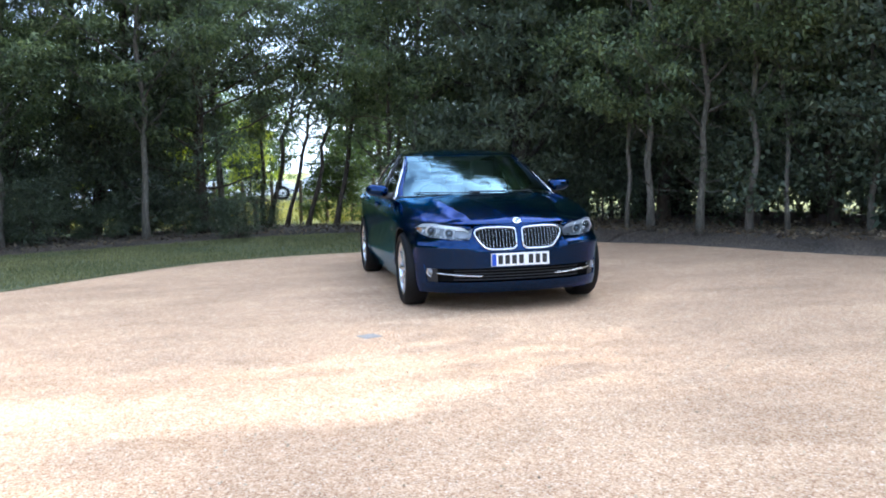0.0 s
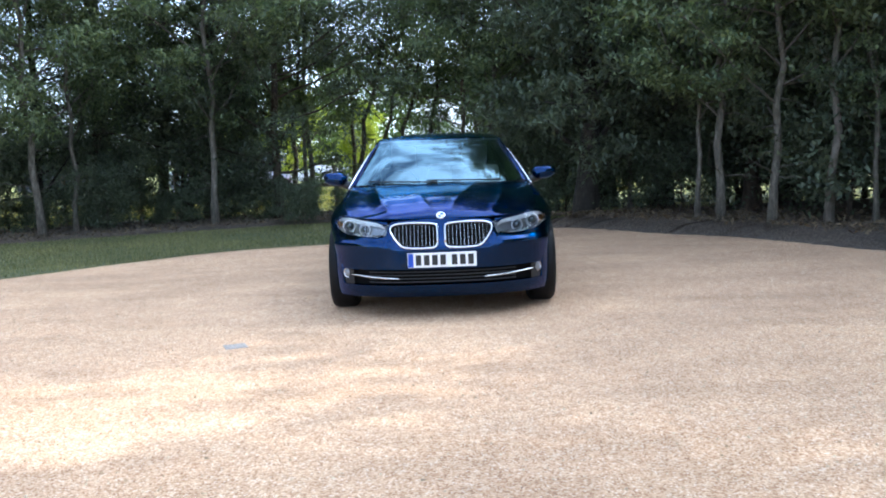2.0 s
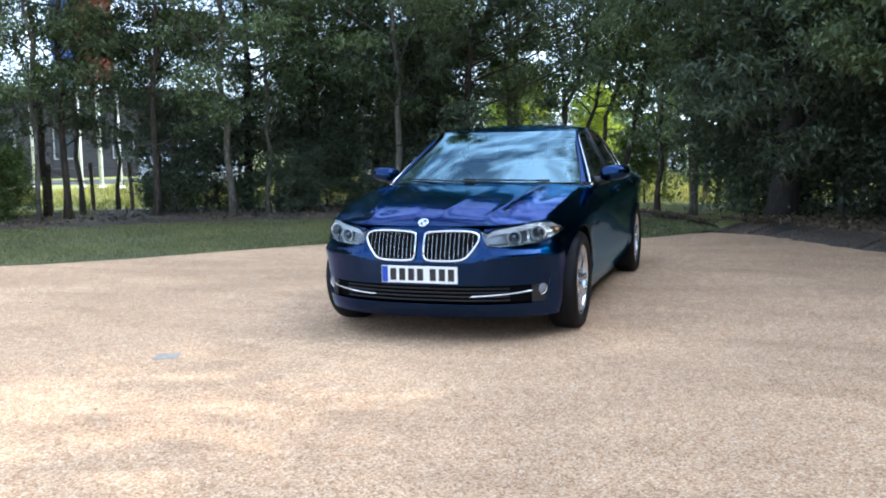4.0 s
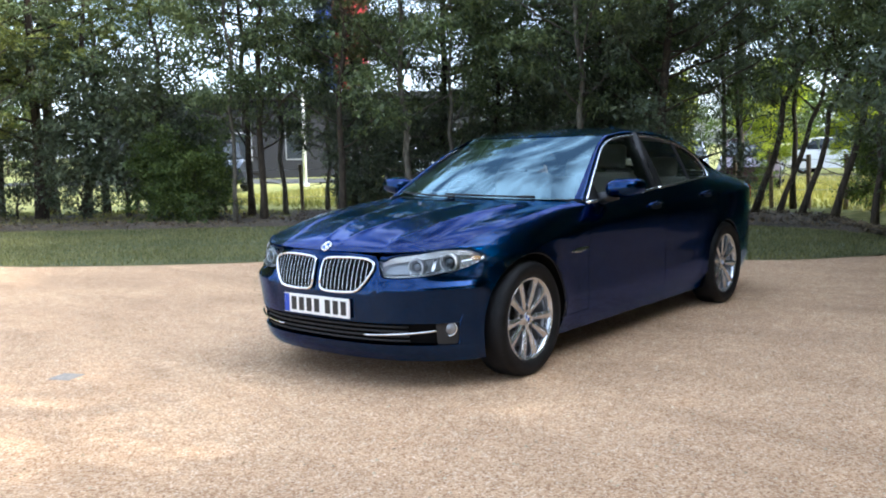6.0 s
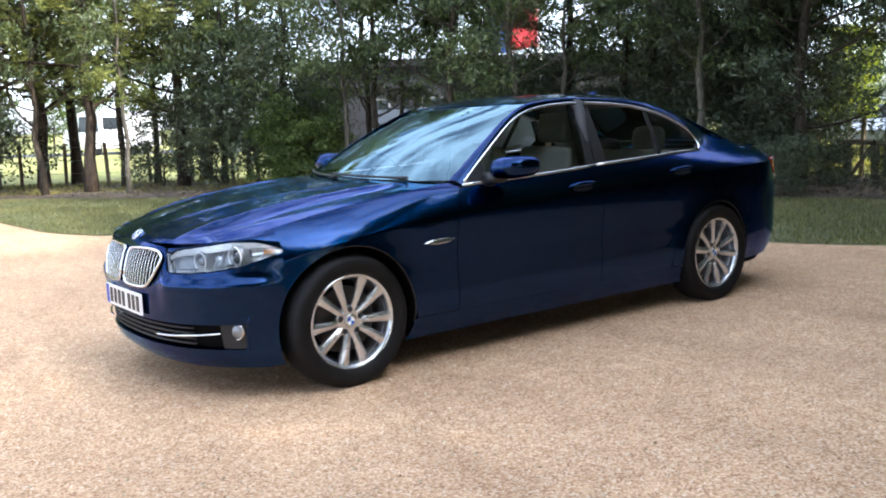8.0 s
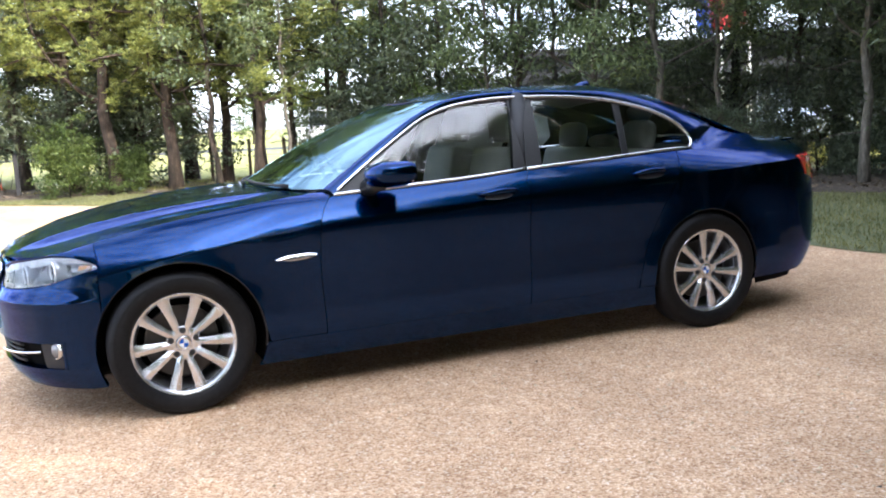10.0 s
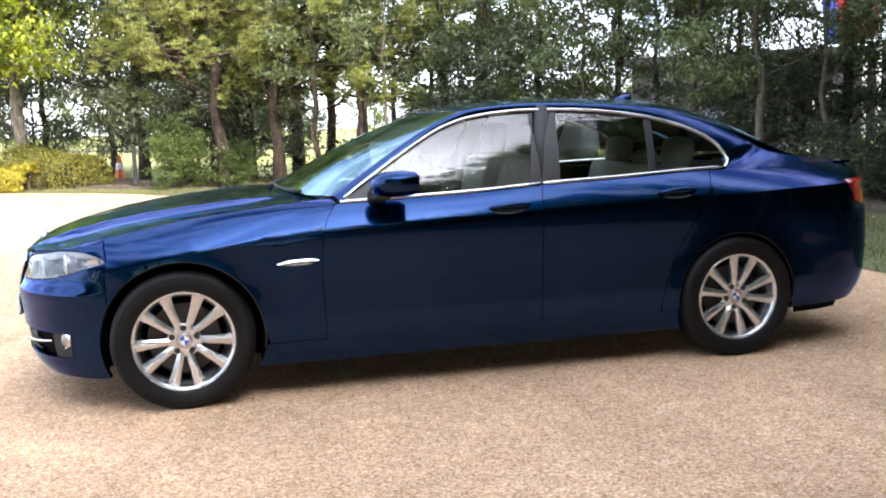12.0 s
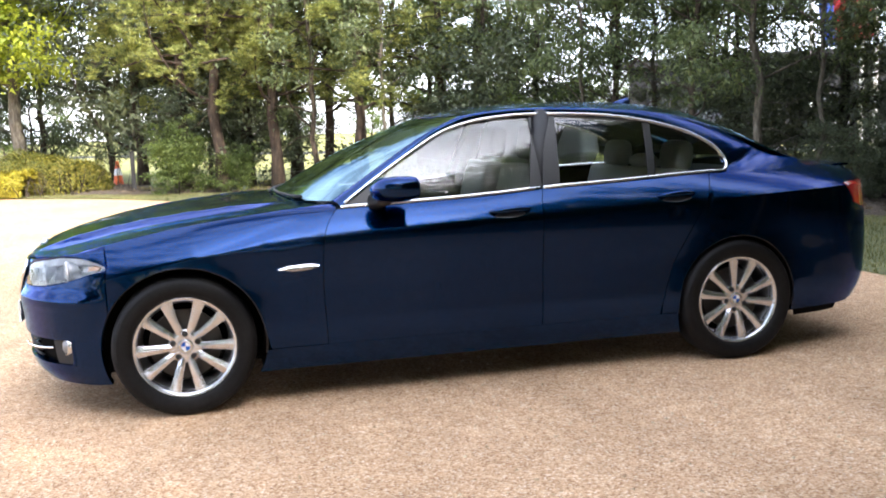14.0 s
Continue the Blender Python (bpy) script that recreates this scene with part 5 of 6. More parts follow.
        reach = S["reach"] * rng.uniform(0.55, 1.15) * (1.0 if kind in ("bush", "sunbush", "thicket") else (0.6 + 0.85 * math.sin(math.pi * min(1, 0.25 + 0.7 * t))) * (1 - 0.25 * t))
        p = limb_path(at(z), (math.cos(a), math.sin(a), S["up"] * rng.uniform(0.5, 1.2)), reach, rng)
        rl = max(0.006, S["r"] * 0.34 * (1 - 0.6 * t))
        tube_into(v, f, p, list(np.linspace(rl, 0.004, len(p))), 4, False)
        for _ in range(S["twigs"]):
            s = rng.uniform(0.3, 1.0)
            q = np.array([np.interp(s * (len(p) - 1), range(len(p)), [w[j] for w in p]) for j in range(3)])
            d = rng.normal(size=3) * 0.8 + np.array([math.cos(a), math.sin(a), 0.2])
            tw = limb_path(q, d, rng.uniform(0.25, 0.6), rng, 3, 0.25)
            if kind not in ("back", "far", "bush", "sunbush", "thicket"):
                tube_into(v, f, tw, [0.006, 0.005, 0.004, 0.002], 3, False)
            if kind == "pine":
                # tufts sit at the tips
                for w, count in ((tw[-1], 8), (tw[-2], 4)):
                    for _ in range(count):
                        centers.append(np.array(w) + rng.normal(size=3) * S["spread"])
            else:
                c = np.array(tw[-1])[None] + rng.normal(size=(S["clump"], 3)) * np.array([1, 1, 0.45]) * S["spread"] * rng.uniform(0.6, 1.2)
                centers.extend(c)
    # thin dead branches low on the trunk
    for k in range(0 if kind in ("bush", "sunbush", "slim", "thicket") else 7):
        z = rng.uniform(0.7, max(1.2, S["low"] + 0.8))
        a = rng.uniform(0, 6.28)
        p = limb_path(at(z), (math.cos(a), math.sin(a), rng.uniform(-0.2, 0.5)), rng.uniform(0.5, 1.2), rng, 5, 0.25, 0.0)
        tube_into(v, f, p, list(np.linspace(0.011, 0.002, len(p))), 4, False)
    centers = np.array(centers)
    if kind == "pine":
        per = 18
        c = np.repeat(centers, per, 0)
        out = unit(rng, len(c))
        out[:, 2] = np.abs(out[:, 2]) * 0.9 + 0.1 * out[:, 2]
        c = c + out * 0.02
        lengths = rng.uniform(0.7, 1.15, len(c)) * S["leaf"][0]
        n = np.cross(out, unit(rng, len(c)))
        n /= np.linalg.norm(n, axis=1)[:, None]
        side = np.cross(n, out) * S["leaf"][1]
        vv = np.stack([c - side, c + side, c + out * lengths[:, None]], 1).reshape(-1, 3)
        me = bpy.data.meshes.new("crown")
        me.vertices.add(3 * len(c))
        me.vertices.foreach_set("co", vv.astype(np.float32).ravel())
        me.loops.add(3 * len(c))
        me.loops.foreach_set("vertex_index", np.arange(3 * len(c), dtype=np.int32))
        me.polygons.add(len(c))
        me.polygons.foreach_set("loop_start", np.arange(0, 3 * len(c), 3, dtype=np.int32))
        me.update(calc_edges=True)
        me.materials.append(S["leafm"])
    else:
        n = unit(rng, len(centers))
        n[:, 2] = np.abs(n[:, 2]) + 0.6
        n /= np.linalg.norm(n, axis=1)[:, None]
        me = leaf_mesh("crown", centers, n, rng.uniform(0.6, 1.2, len(centers)) * S["leaf"][0], rng.uniform(0.7, 1.2, len(centers)) * S["leaf"][1], S["leafm"], rng, 0.5)
    return mesh_of("trunk", v, f, S["bark"], True), me


TREES = {}


def tree(kind, variant, x, y, scale, turn, label, category="tree", group="trees round the yard", z=0.0, tilt=(0, 0)):
    key = (kind, variant)
    name = "shrub" if kind in ("bush", "sunbush", "thicket") else ("pine_tree" if kind == "pine" else "broadleaf_tree")
    if key not in TREES:
        TREES[key] = tree_meshes(kind, 100 * variant + len(kind))
    ob = thing(name, label, category, group, at=pose(x, y, z, tilt[0], tilt[1], turn) @ Matrix.Diagonal((scale, scale, scale, 1)))
    part("stem" if kind in ("bush", "sunbush", "thicket") else "trunk", TREES[key][0], None, ob)
    part("crown", TREES[key][1], None, ob)
    return ob


ASH = "slender ash tree with pale bark in the leaf litter bed"
DARKT = "dark dense broadleaf tree shading the bed edge"
SLIM = "thin pale sapling trunk with sparse leaves"
AIRY = "open-crowned dark-barked tree at the bed edge"
PINE = "pine tree with tufted needles and reddish bark"
LEAN = "leaning dark trunk with a sparse leafy crown"
BUSH = "dark leafy undergrowth shrub in the litter bed"
BRIGHT = "sunlit yellow-green tree with a pale trunk beyond the hedge"

# far side of the yard, behind the car
for k, v, x, y, s, a in [
    ("ash", 1, -6.9, -7.0, 1.0, 20), ("slim", 1, -7.6, -6.7, 0.9, 140), ("airy", 2, -6.45, -8.35, 0.95, 80), ("ash", 2, -8.2, -4.3, 1.0, 200),
    ("airy", 1, -9.6, -7.0, 0.8, 10), ("dark", 2, -10.2, -4.9, 1.0, 60), ("dark", 2, -9.4, -3.3, 0.95, 120), ("dark", 1, -7.9, -9.3, 0.72, 220),
    ("tall", 1, -9.1, -8.0, 0.62, 30), ("tall", 2, -10.7, -7.3, 0.70, 160), ("lean", 1, -12.8, -6.7, 1.1, 0), ("lean", 2, -11.5, -5.8, 1.0, 70), 
    ("airy", 1, -14.2, -3.7, 0.95, 150), ("ash", 2, -12.5, -3.0, 0.95, 60), ("slim", 1, -11.6, -3.0, 1.0, 200), ("ash", 1, -9.0, 1.0, 0.9, 100), ("airy", 1, -8.7, 0.4, 0.72, 60), ("ash", 2, -13.8, 1.0, 1.0, 40), ("slim", 1, -10.6, 0.9, 0.9, 70),
    ("stout", 1, -6.2, 2.4, 1.0, 0), ("tall", 1, -7.6, 2.7, 1.05, 0), ("tall", 2, -7.0, 3.9, 1.0, 90), ("slim", 2, -6.5, 3.2, 0.8, 40), ("back", 2, -8.6, 4.2, 0.9, 180),
    # right row
    ("slim", 1, -4.3, 3.75, 0.75, 10), ("ash", 2, -3.8, 3.95, 0.9, 300), ("ash", 1, -3.03, 4.4, 0.86, 170), ("slim", 1, -2.55, 4.95, 1.05, 30),
    ("slim", 2, -2.4, 5.5, 0.7, 200), ("slim", 1, -1.6, 6.3, 0.9, 90), ("dark", 1, -5.4, 4.9, 1.1, 45), ("dark", 2, -4.3, 5.8, 0.95, 110), ("dark", 1, -2.9, 6.6, 0.85, 260),
    ("dark", 2, -1.2, 7.4, 0.9, 20), ("tall", 1, -6.4, 6.4, 1.0, 330), ("back", 2, -3.6, 8.6, 1.1, 75),
    # deep wood behind the right row
    ("back", 1, -6.0, 8.4, 1.25, 15), ("tall", 2, -7.8, 6.4, 1.1, 95), ("back", 1, -9.8, 6.4, 1.5, 175), ("back", 2, -10.6, 3.6, 1.3, 255),
    # left row, towards the drive
    ("slim", 2, -5.2, -9.9, 0.9, 30), ("airy", 2, -5.8, -9.8, 0.95, 190), ("airy", 1, -6.2, -10.6, 0.95, 240), ("slim", 1, -6.9, -10.4, 1.0, 0),
    ("airy", 1, -4.5, -13.8, 1.0, 130), ("slim", 1, -2.3, -13.4, 0.9, 220), 
    ("airy", 2, -5.2, -12.2, 0.9, 50), ("airy", 1, -1.1, -14.9, 0.95, 15), ("airy", 2, -2.9, -15.4, 1.0, 215),
    ("airy", 1, -4.0, -16.4, 1.05, 80), ("slim", 1, -8.6, -10.9, 0.9, 160), ("airy", 1, -5.6, -14.8, 1.05, 260),
]:
    tree(k, v, x, y, s, a, {"ash": ASH, "dark": DARKT, "slim": SLIM, "lean": LEAN, "airy": AIRY, "back": DARKT, "tall": "tall dark evergreen tree at the corner of the wood", "stout": "thick-trunked dark tree at the corner of the bed"}[k], z=0.14 if y > 3.5 and x > -5.5 else 0.03)

# slim trunks that lean over at the gap in the row
for k, v, x, y, s, rx, ry in [("crook", 1, -10.4, -2.0, 0.95, -11, -10), ("crook", 2, -10.5, -1.6, 0.80, -9, -12), ("crook", 1, -10.3, -1.15, 0.85, -12, -7), ("crook", 2, -10.1, -0.55, 0.95, -6, -8), ("crook", 2, -12.9, -2.1, 0.9, 4, 6)]:
    tree(k, v, x, y, s, 0, "slim dark trunk leaning over with a sparse leafy crown", z=0.03, tilt=(rx, ry))

# pines by the drive
for v, x, y, s, a in [(1, 0.9, -16.5, 1.0, 0), (2, 0.3, -17.6, 1.05, 130), (1, -1.1, -19.6, 1.1, 60), (2, -2.6, -17.8, 0.9, 250), (1, 0.9, -18.6, 1.0, 200), (2, 0.2, -20.4, 1.1, 300), (1, -1.6, -16.9, 0.85, 110), (2, -3.8, -14.3, 0.8, 30), (1, -0.3, -15.9, 0.95, 45), (2, 1.7, -17.7, 0.9, 320), (1, -1.9, -14.5, 0.85, 170), (2, -5.3, -16.6, 0.95, 90)]:
    tree("pine", v, x, y, s, a, PINE)
for v, x, y, s, a in [(1, 6.0, -21.6, 1.22, 0), (2, 9.8, -25.5, 1.0, 120), (2, 7.6, -24.6, 1.0, 40)]:
    tree("bright", v, x, y, s, a, BRIGHT)
for v, x, y, s, a in [(2, -16.4, -6.3, 0.33, 0), (1, -18.2, -4.4, 0.36, 90), (1, -19.0, -2.4, 0.30, 30)]:
    tree("bright", v, x, y, s, a, "young yellow-green tree in the sunlit meadow", group="meadow trees", z=-0.03)

# undergrowth
for v, x, y, s, a in [(1, -8.6, -8.4, 0.95, 0), (2, -9.3, -6.3, 0.65, 60), (1, -7.9, -6.2, 0.5, 300), (2, -7.4, -8.6, 0.8, 110), (1, -6.6, 3.2, 0.7, 40), (2, -8.8, 3.1, 1.1, 90), (1, -5.8, 3.9, 0.7, 140), (2, -7.1, 2.2, 0.6, 190), (1, -9.9, 2.4, 1.1, 230), (1, -9.9, -4.4, 1.1, 120), 
                      (1, -10.8, -5.6, 1.4, 20), (1, -7.8, 1.9, 0.9, 70), (2, -6.6, 4.4, 1.2, 10), (1, -5.0, 5.4, 1.2, 100), (2, -3.4, 5.6, 1.1, 190), (1, -1.9, 6.9, 1.2, 280), (2, -0.6, 6.9, 1.0, 50),
                      (2, -6.2, 7.4, 1.7, 0), (1, -4.6, 7.4, 1.6, 40), (2, -7.6, 5.4, 1.5, 80), (1, -8.9, 5.6, 1.6, 120), (2, -9.8, 4.3, 1.5, 160), (1, -2.6, 7.8, 1.6, 200), (2, -1.2, 8.2, 1.6, 240),
                      (2, -4.7, -12.6, 1.3, 90), (1, -5.5, -12.1, 0.9, 200), (2, -3.6, -14.9, 0.75, 250), (2, -5.6, -11.2, 0.5, 20), (1, -4.2, -13.4, 0.85, 10), (2, -0.3, -17.2, 1.2, 30), (1, 1.2, -17.9, 1.0, 140), (1, -7.9, -2.6, 0.35, 30), (1, -11.5, 2.6, 1.4, 10), (2, -11.8, 5.0, 1.6, 50), (1, -10.5, 7.5, 1.6, 90), (2, -8.2, 8.0, 1.6, 130), (1, -12.6, -8.4, 1.3, 170), (2, -12.8, -5.2, 1.0, 210)]:
    tree("bush", v, x, y, s, a, BUSH, "shrub", "undergrowth shrubs", z=0.12 if y > 3.5 else 0.0)

for v, x, y, s, a in [(1, -9.2, 9.2, 1.3, 0), (2, -7.2, 10.2, 1.4, 60), (1, -5.2, 10.4, 1.4, 120), (2, -3.4, 10.2, 1.4, 180), (1, -11.4, 8.8, 1.4, 240), (2, -13.0, 6.6, 1.4, 300), (1, -9.6, 11.4, 1.5, 40), (2, -12.6, 10.8, 1.5, 100), (1, -14.5, 8.6, 1.5, 160), (2, -7.4, 12.4, 1.5, 220), (1, -1.4, 9.8, 1.3, 280)]:
    tree("thicket", v, x, y, s, a, BUSH, "shrub", "undergrowth shrubs")

for v, x, y, s, a in [(1, 1.9, -16.6, 0.58, 0), (1, 0.6, -16.4, 0.40, 200), (1, -4.9, -10.6, 0.66, 30), (2, -4.6, -11.3, 0.6, 150), (1, -12.6, -0.25, 0.66, 80)]:
    tree("sunbush", v, x, y, s, a, "leafy green shrub catching the sun", "shrub", "sunlit shrubs")

# brambles along the far edge of the litter bed
bramble_rng = np.random.default_rng(12)
for i in range(19):
    t = i / 25
    tree("thicket", 1 + i % 2, -7.4 - 2.6 * math.sin(1.7 * t) + bramble_rng.uniform(-0.35, 0.35), -9.4 + 10.0 * t + bramble_rng.uniform(-0.2, 0.2), bramble_rng.uniform(0.2, 0.34), bramble_rng.uniform(0, 360), "low dark bramble at the foot of the trees", "shrub", "brambles")

# tall unseen row added behind the viewer, spaced to shade the yard with streaks
for k, v, x, y, s, a in [("ash", 1, 0.99, 9.30, 0.78, 300), ("back", 2, 3.0, 13.4, 1.25, 220), ("back", 1, 5.4, 12.2, 1.2, 100), ("airy", 2, 6.2, 10.2, 1.5, 150), ("back", 2, 8.0, 9.9, 1.25, 200), ("airy", 2, 9.6, 10.6, 1.5, 250),
                         ("back", 1, 11.6, 10.8, 1.3, 300), ("airy", 2, 13.6, 11.4, 1.5, 350), ("back", 2, 16.2, 12.2, 1.25, 30), ("back", 1, -2.42, 10.71, 1.3, 300), ("back", 1, 2.46, 12.78, 1.26, 340), ("back", 2, 7.2, 12.8, 1.3, 75), ("back", 1, 11.0, 13.4, 1.3, 140)]:
    tree(k, v, x, y, s, a, {"back": DARKT, "dark": DARKT, "airy": AIRY, "ash": ASH}[k])

# woods farther off, behind the meadow
FARW = "distant sunlit tree at the far side of the meadow"
far_rng = np.random.default_rng(5)
for i in range(60):
    a = radians(140 + 180 * (i + far_rng.uniform(0, 0.8)) / 60)
    d = far_rng.uniform(58, 85)
    tree("far", 1 + i % 2, d * math.cos(a), d * math.sin(a), far_rng.uniform(0.45, 0.85), far_rng.uniform(0, 360), FARW, group="distant woods", z=-0.03)
for x, y, sc in [(-37, -6, 0.62), (-39, -2, 0.75), (-38, 2.5, 0.7), (-36, 7, 0.8), (-35, 11, 0.7), (-40, -10, 0.8), (-33, 14, 0.7), (-41, 4, 0.95), (-42, -5, 0.9)]:
    tree("far", 2, x, y, sc, x * 31 + y * 17, FARW, group="distant woods", z=-0.03)
for x, y, sc in [(-13.6, -0.9, 0.13), (-14.4, -3.2, 0.12), (-16.5, 0.6, 0.16), (-24, -3, 0.35), (-30, 6, 0.5), (-27, 2.5, 0.4), (-33, -9, 0.5)]:
    tree("far", 1, x, y, sc, x * 40, "scattered scrub bush in the meadow", "shrub", "meadow scrub", z=-0.03)
for x, y, sc, a in [(2.9, -20.8, 1.25, 10), (1.9, -20.4, 1.1, 130), (0.4, -23.4, 1.2, 250), (4.6, -31.0, 0.5, 0), (7.4, -31.5, 0.5, 80), (10.4, -33.0, 0.55, 160), (2.4, -29.0, 0.5, 240), (4.2, -26.6, 0.95, 60), (6.6, -28.4, 1.0, 200), (9.4, -29.4, 0.95, 320), (13.0, -34.5, 0.6, 10)]:
    tree("back", 1, x, y, sc, a, "dark evergreen tree at the end of the drive", group="trees by the drive")

# ---------------------------------------------------------------- what stands beyond the trees
CAR_SILVER = mat("silver_car_paint", (0.42, 0.46, 0.52), 0.3, 0.6, Coat_Weight=1.0)
CAR_PURPLE = mat("plum_car_paint", (0.10, 0.055, 0.085), 0.3, 0.5, Coat_Weight=1.0)
CAR_DARK = mat("dark_car_paint", (0.02, 0.025, 0.035), 0.3, 0.4, Coat_Weight=1.0)
CAR_WHITE = mat("white_van_paint", (0.78, 0.78, 0.77), 0.35, Coat_Weight=0.6)
PANE_DARK = mat("dark_pane", (0.03, 0.035, 0.04), 0.06)
CLADDING = noisy("dark_cladding", [(0.3, (0.010, 0.010, 0.012)), (0.7, (0.018, 0.018, 0.021))], 3, 0.9, 0.1, 0.01, stretch=(1, 1, 6))
RENDERED_WHITE = mat("white_frame", (0.75, 0.75, 0.74), 0.6)
FRAME_GREY = mat("grey_frame", (0.22, 0.22, 0.23), 0.5)
POLE_WHITE = mat("white_pole", (0.78, 0.78, 0.77), 0.4)
FLAG_RED = noisy("red_flag_cloth", [(0.3, (0.26, 0.015, 0.022)), (0.7, (0.38, 0.03, 0.035))], 4, 0.9, 0.2, 0.02)
FLAG_BLUE = noisy("blue_flag_cloth", [(0.3, (0.03, 0.07, 0.30)), (0.7, (0.05, 0.11, 0.42))], 4, 0.9, 0.2, 0.02)
ORANGE = mat("orange_plastic", (0.75, 0.14, 0.03), 0.5)


def loft_sections(sections):
    """A closed body from sections of equal point counts along x."""
    bm = bmesh.new()
    rings = [[bm.verts.new(p) for p in sec] for sec in sections]
    n = len(rings[0])
    for a, b in zip(rings, rings[1:]):
        for i in range(n):
            bm.faces.new((a[i], a[(i + 1) % n], b[(i + 1) % n], b[i]))
    bm.faces.new(rings[0])
    bm.faces.new(rings[-1][::-1])
    bmesh.ops.recalc_face_normals(bm, faces=bm.faces[:])
    return bm


def far_car(x, y, turn, paint, label, tall=0.0):
    root = thing("parked_car", label, "car", "cars on the far road", at=pose(x, y, -0.02, 0, 0, turn))

    def ring(xx, w, zlo, zhi, tuck):
        return [(xx, -w, zlo), (xx, -w, (zlo + zhi) / 2), (xx, -w * tuck, zhi), (xx, w * tuck, zhi), (xx, w, (zlo + zhi) / 2), (xx, w, zlo)]
    part("body", loft_sections([ring(-2.1, 0.70, 0.45, 0.75 + tall, 0.9), ring(-1.95, 0.84, 0.28, 0.95 + tall, 0.92), ring(-1.0, 0.88, 0.24, 0.98 + tall, 0.93), ring(0.6, 0.88, 0.24, 0.95 + tall, 0.93), ring(1.5, 0.86, 0.26, 0.86 + tall, 0.9), ring(2.05, 0.74, 0.34, 0.66 + tall * 0.8, 0.85)]), paint, root, angle=30)
    part("cabin_glass", loft_sections([ring(-1.85, 0.74, 0.9 + tall, 0.98 + tall, 0.95), ring(-1.3, 0.76, 0.92 + tall, 1.40 + tall * 1.4, 0.80), ring(0.0, 0.76, 0.92 + tall, 1.43 + tall * 1.4, 0.80), ring(0.85, 0.76, 0.9 + tall, 0.98 + tall, 0.95)]), PANE_DARK, root, angle=30)
    part("roof", loft_sections([ring(-1.28, 0.58, 1.38 + tall * 1.4, 1.42 + tall * 1.4, 0.95), ring(-0.6, 0.60, 1.40 + tall * 1.4, 1.47 + tall * 1.4, 0.92), ring(0.05, 0.58, 1.39 + tall * 1.4, 1.44 + tall * 1.4, 0.95)]), paint, root, angle=30)
    for px in (-0.45, -1.25, 0.45):
        for sy in (1, -1):
            part("pillar", tube_mesh("pillar", [(px + 0.02, sy * 0.765, 0.93 + tall), (px * 0.86, sy * 0.625, 1.40 + tall * 1.4)], 0.03, paint, 6), None, root)
    for wx in (-1.3, 1.3):
        for sy in (1, -1):
            w = part("wheel", lathe([(0.001, 0.02), (0.19, 0.02), (0.20, 0.03), (0.21, 0.05), (0.30, 0.05), (0.32, 0.03), (0.32, -0.12), (0.2, -0.13)], "y", 24), RUBBER, root, smooth=True)
            w.matrix_basis = pose(wx, sy * 0.83, 0.32, 0, 0, 0 if sy > 0 else 180)
            part("rim", lathe([(0.001, 0.034), (0.05, 0.036), (0.12, 0.028), (0.195, 0.04)], "y", 20), ALLOY, w, smooth=True)
    return root


def far_van(x, y, turn, label):
    root = thing("parked_van", label, "van", "cars on the far road", at=pose(x, y, -0.02, 0, 0, turn))
    part("body", box(-2.6, 1.5, -0.95, 0.95, 0.3, 2.3, 0.12, 3), CAR_WHITE, root, angle=40)
    part("bonnet", box(1.35, 2.5, -0.92, 0.92, 0.3, 1.2, 0.15, 3), CAR_WHITE, root, angle=40)
    part("windscreen", loft_sections([[(1.45, -0.85, 1.25), (1.45, -0.75, 2.1), (1.45, 0.75, 2.1), (1.45, 0.85, 1.25)], [(1.56, -0.83, 1.25), (1.52, -0.72, 2.05), (1.52, 0.72, 2.05), (1.56, 0.83, 1.25)]]), PANE_DARK, root)
    for sy in (1, -1):
        part("side_window", box(0.4, 1.3, min(sy * 0.945, sy * 0.956), max(sy * 0.945, sy * 0.956), 1.35, 2.0, 0.004), PANE_DARK, root)
        for wx in (-1.6, 1.75):
            w = part("wheel", lathe([(0.001, 0.02), (0.2, 0.03), (0.31, 0.05), (0.34, 0.03), (0.34, -0.15)], "y", 24), RUBBER, root, smooth=True)
            w.matrix_basis = pose(wx, sy * 0.88, 0.34, 0, 0, 0 if sy > 0 else 180)


far_car(-20.2, -7.7, 22, CAR_SILVER, "silver-blue parked hatchback on the far road")
far_car(-21.2, -5.9, 16, CAR_PURPLE, "plum coloured parked hatchback on the far road")
far_car(-15.6, -23.4, 52, CAR_DARK, "dark parked off-road car behind the trees", 0.22)
far_car(-16.9, -14.6, 62, CAR_SILVER, "silver parked estate car glimpsed behind the trees", 0.12)
far_car(-27.5, -14.5, 110, CAR_DARK, "dark parked car on the far road")
for x, y, a in [(-33.5, -6.6, 95), (-32.9, -2.4, 93), (-32.2, 1.9, 92)]:
    far_car(x, y, a, CAR_WHITE, "white parked car beyond the meadow")
far_van(-13.0, -47.0, 20, "white parked van beyond the meadow")

# far road
road_line = [(-60, 60), (-44, 22), (-31, 3), (-26, -6), (-24.5, -16), (-20, -30), (-13, -44), (4, -62), (30, -85)]
left_line = flat(road_line, 8)
right_line = [(p[0] - 5.5, p[1] - 2.6) for p in left_line]
sheet("far_road", left_line + right_line[::-1], -0.018, TARMAC, "grey tarmac road beyond the meadow", "road")


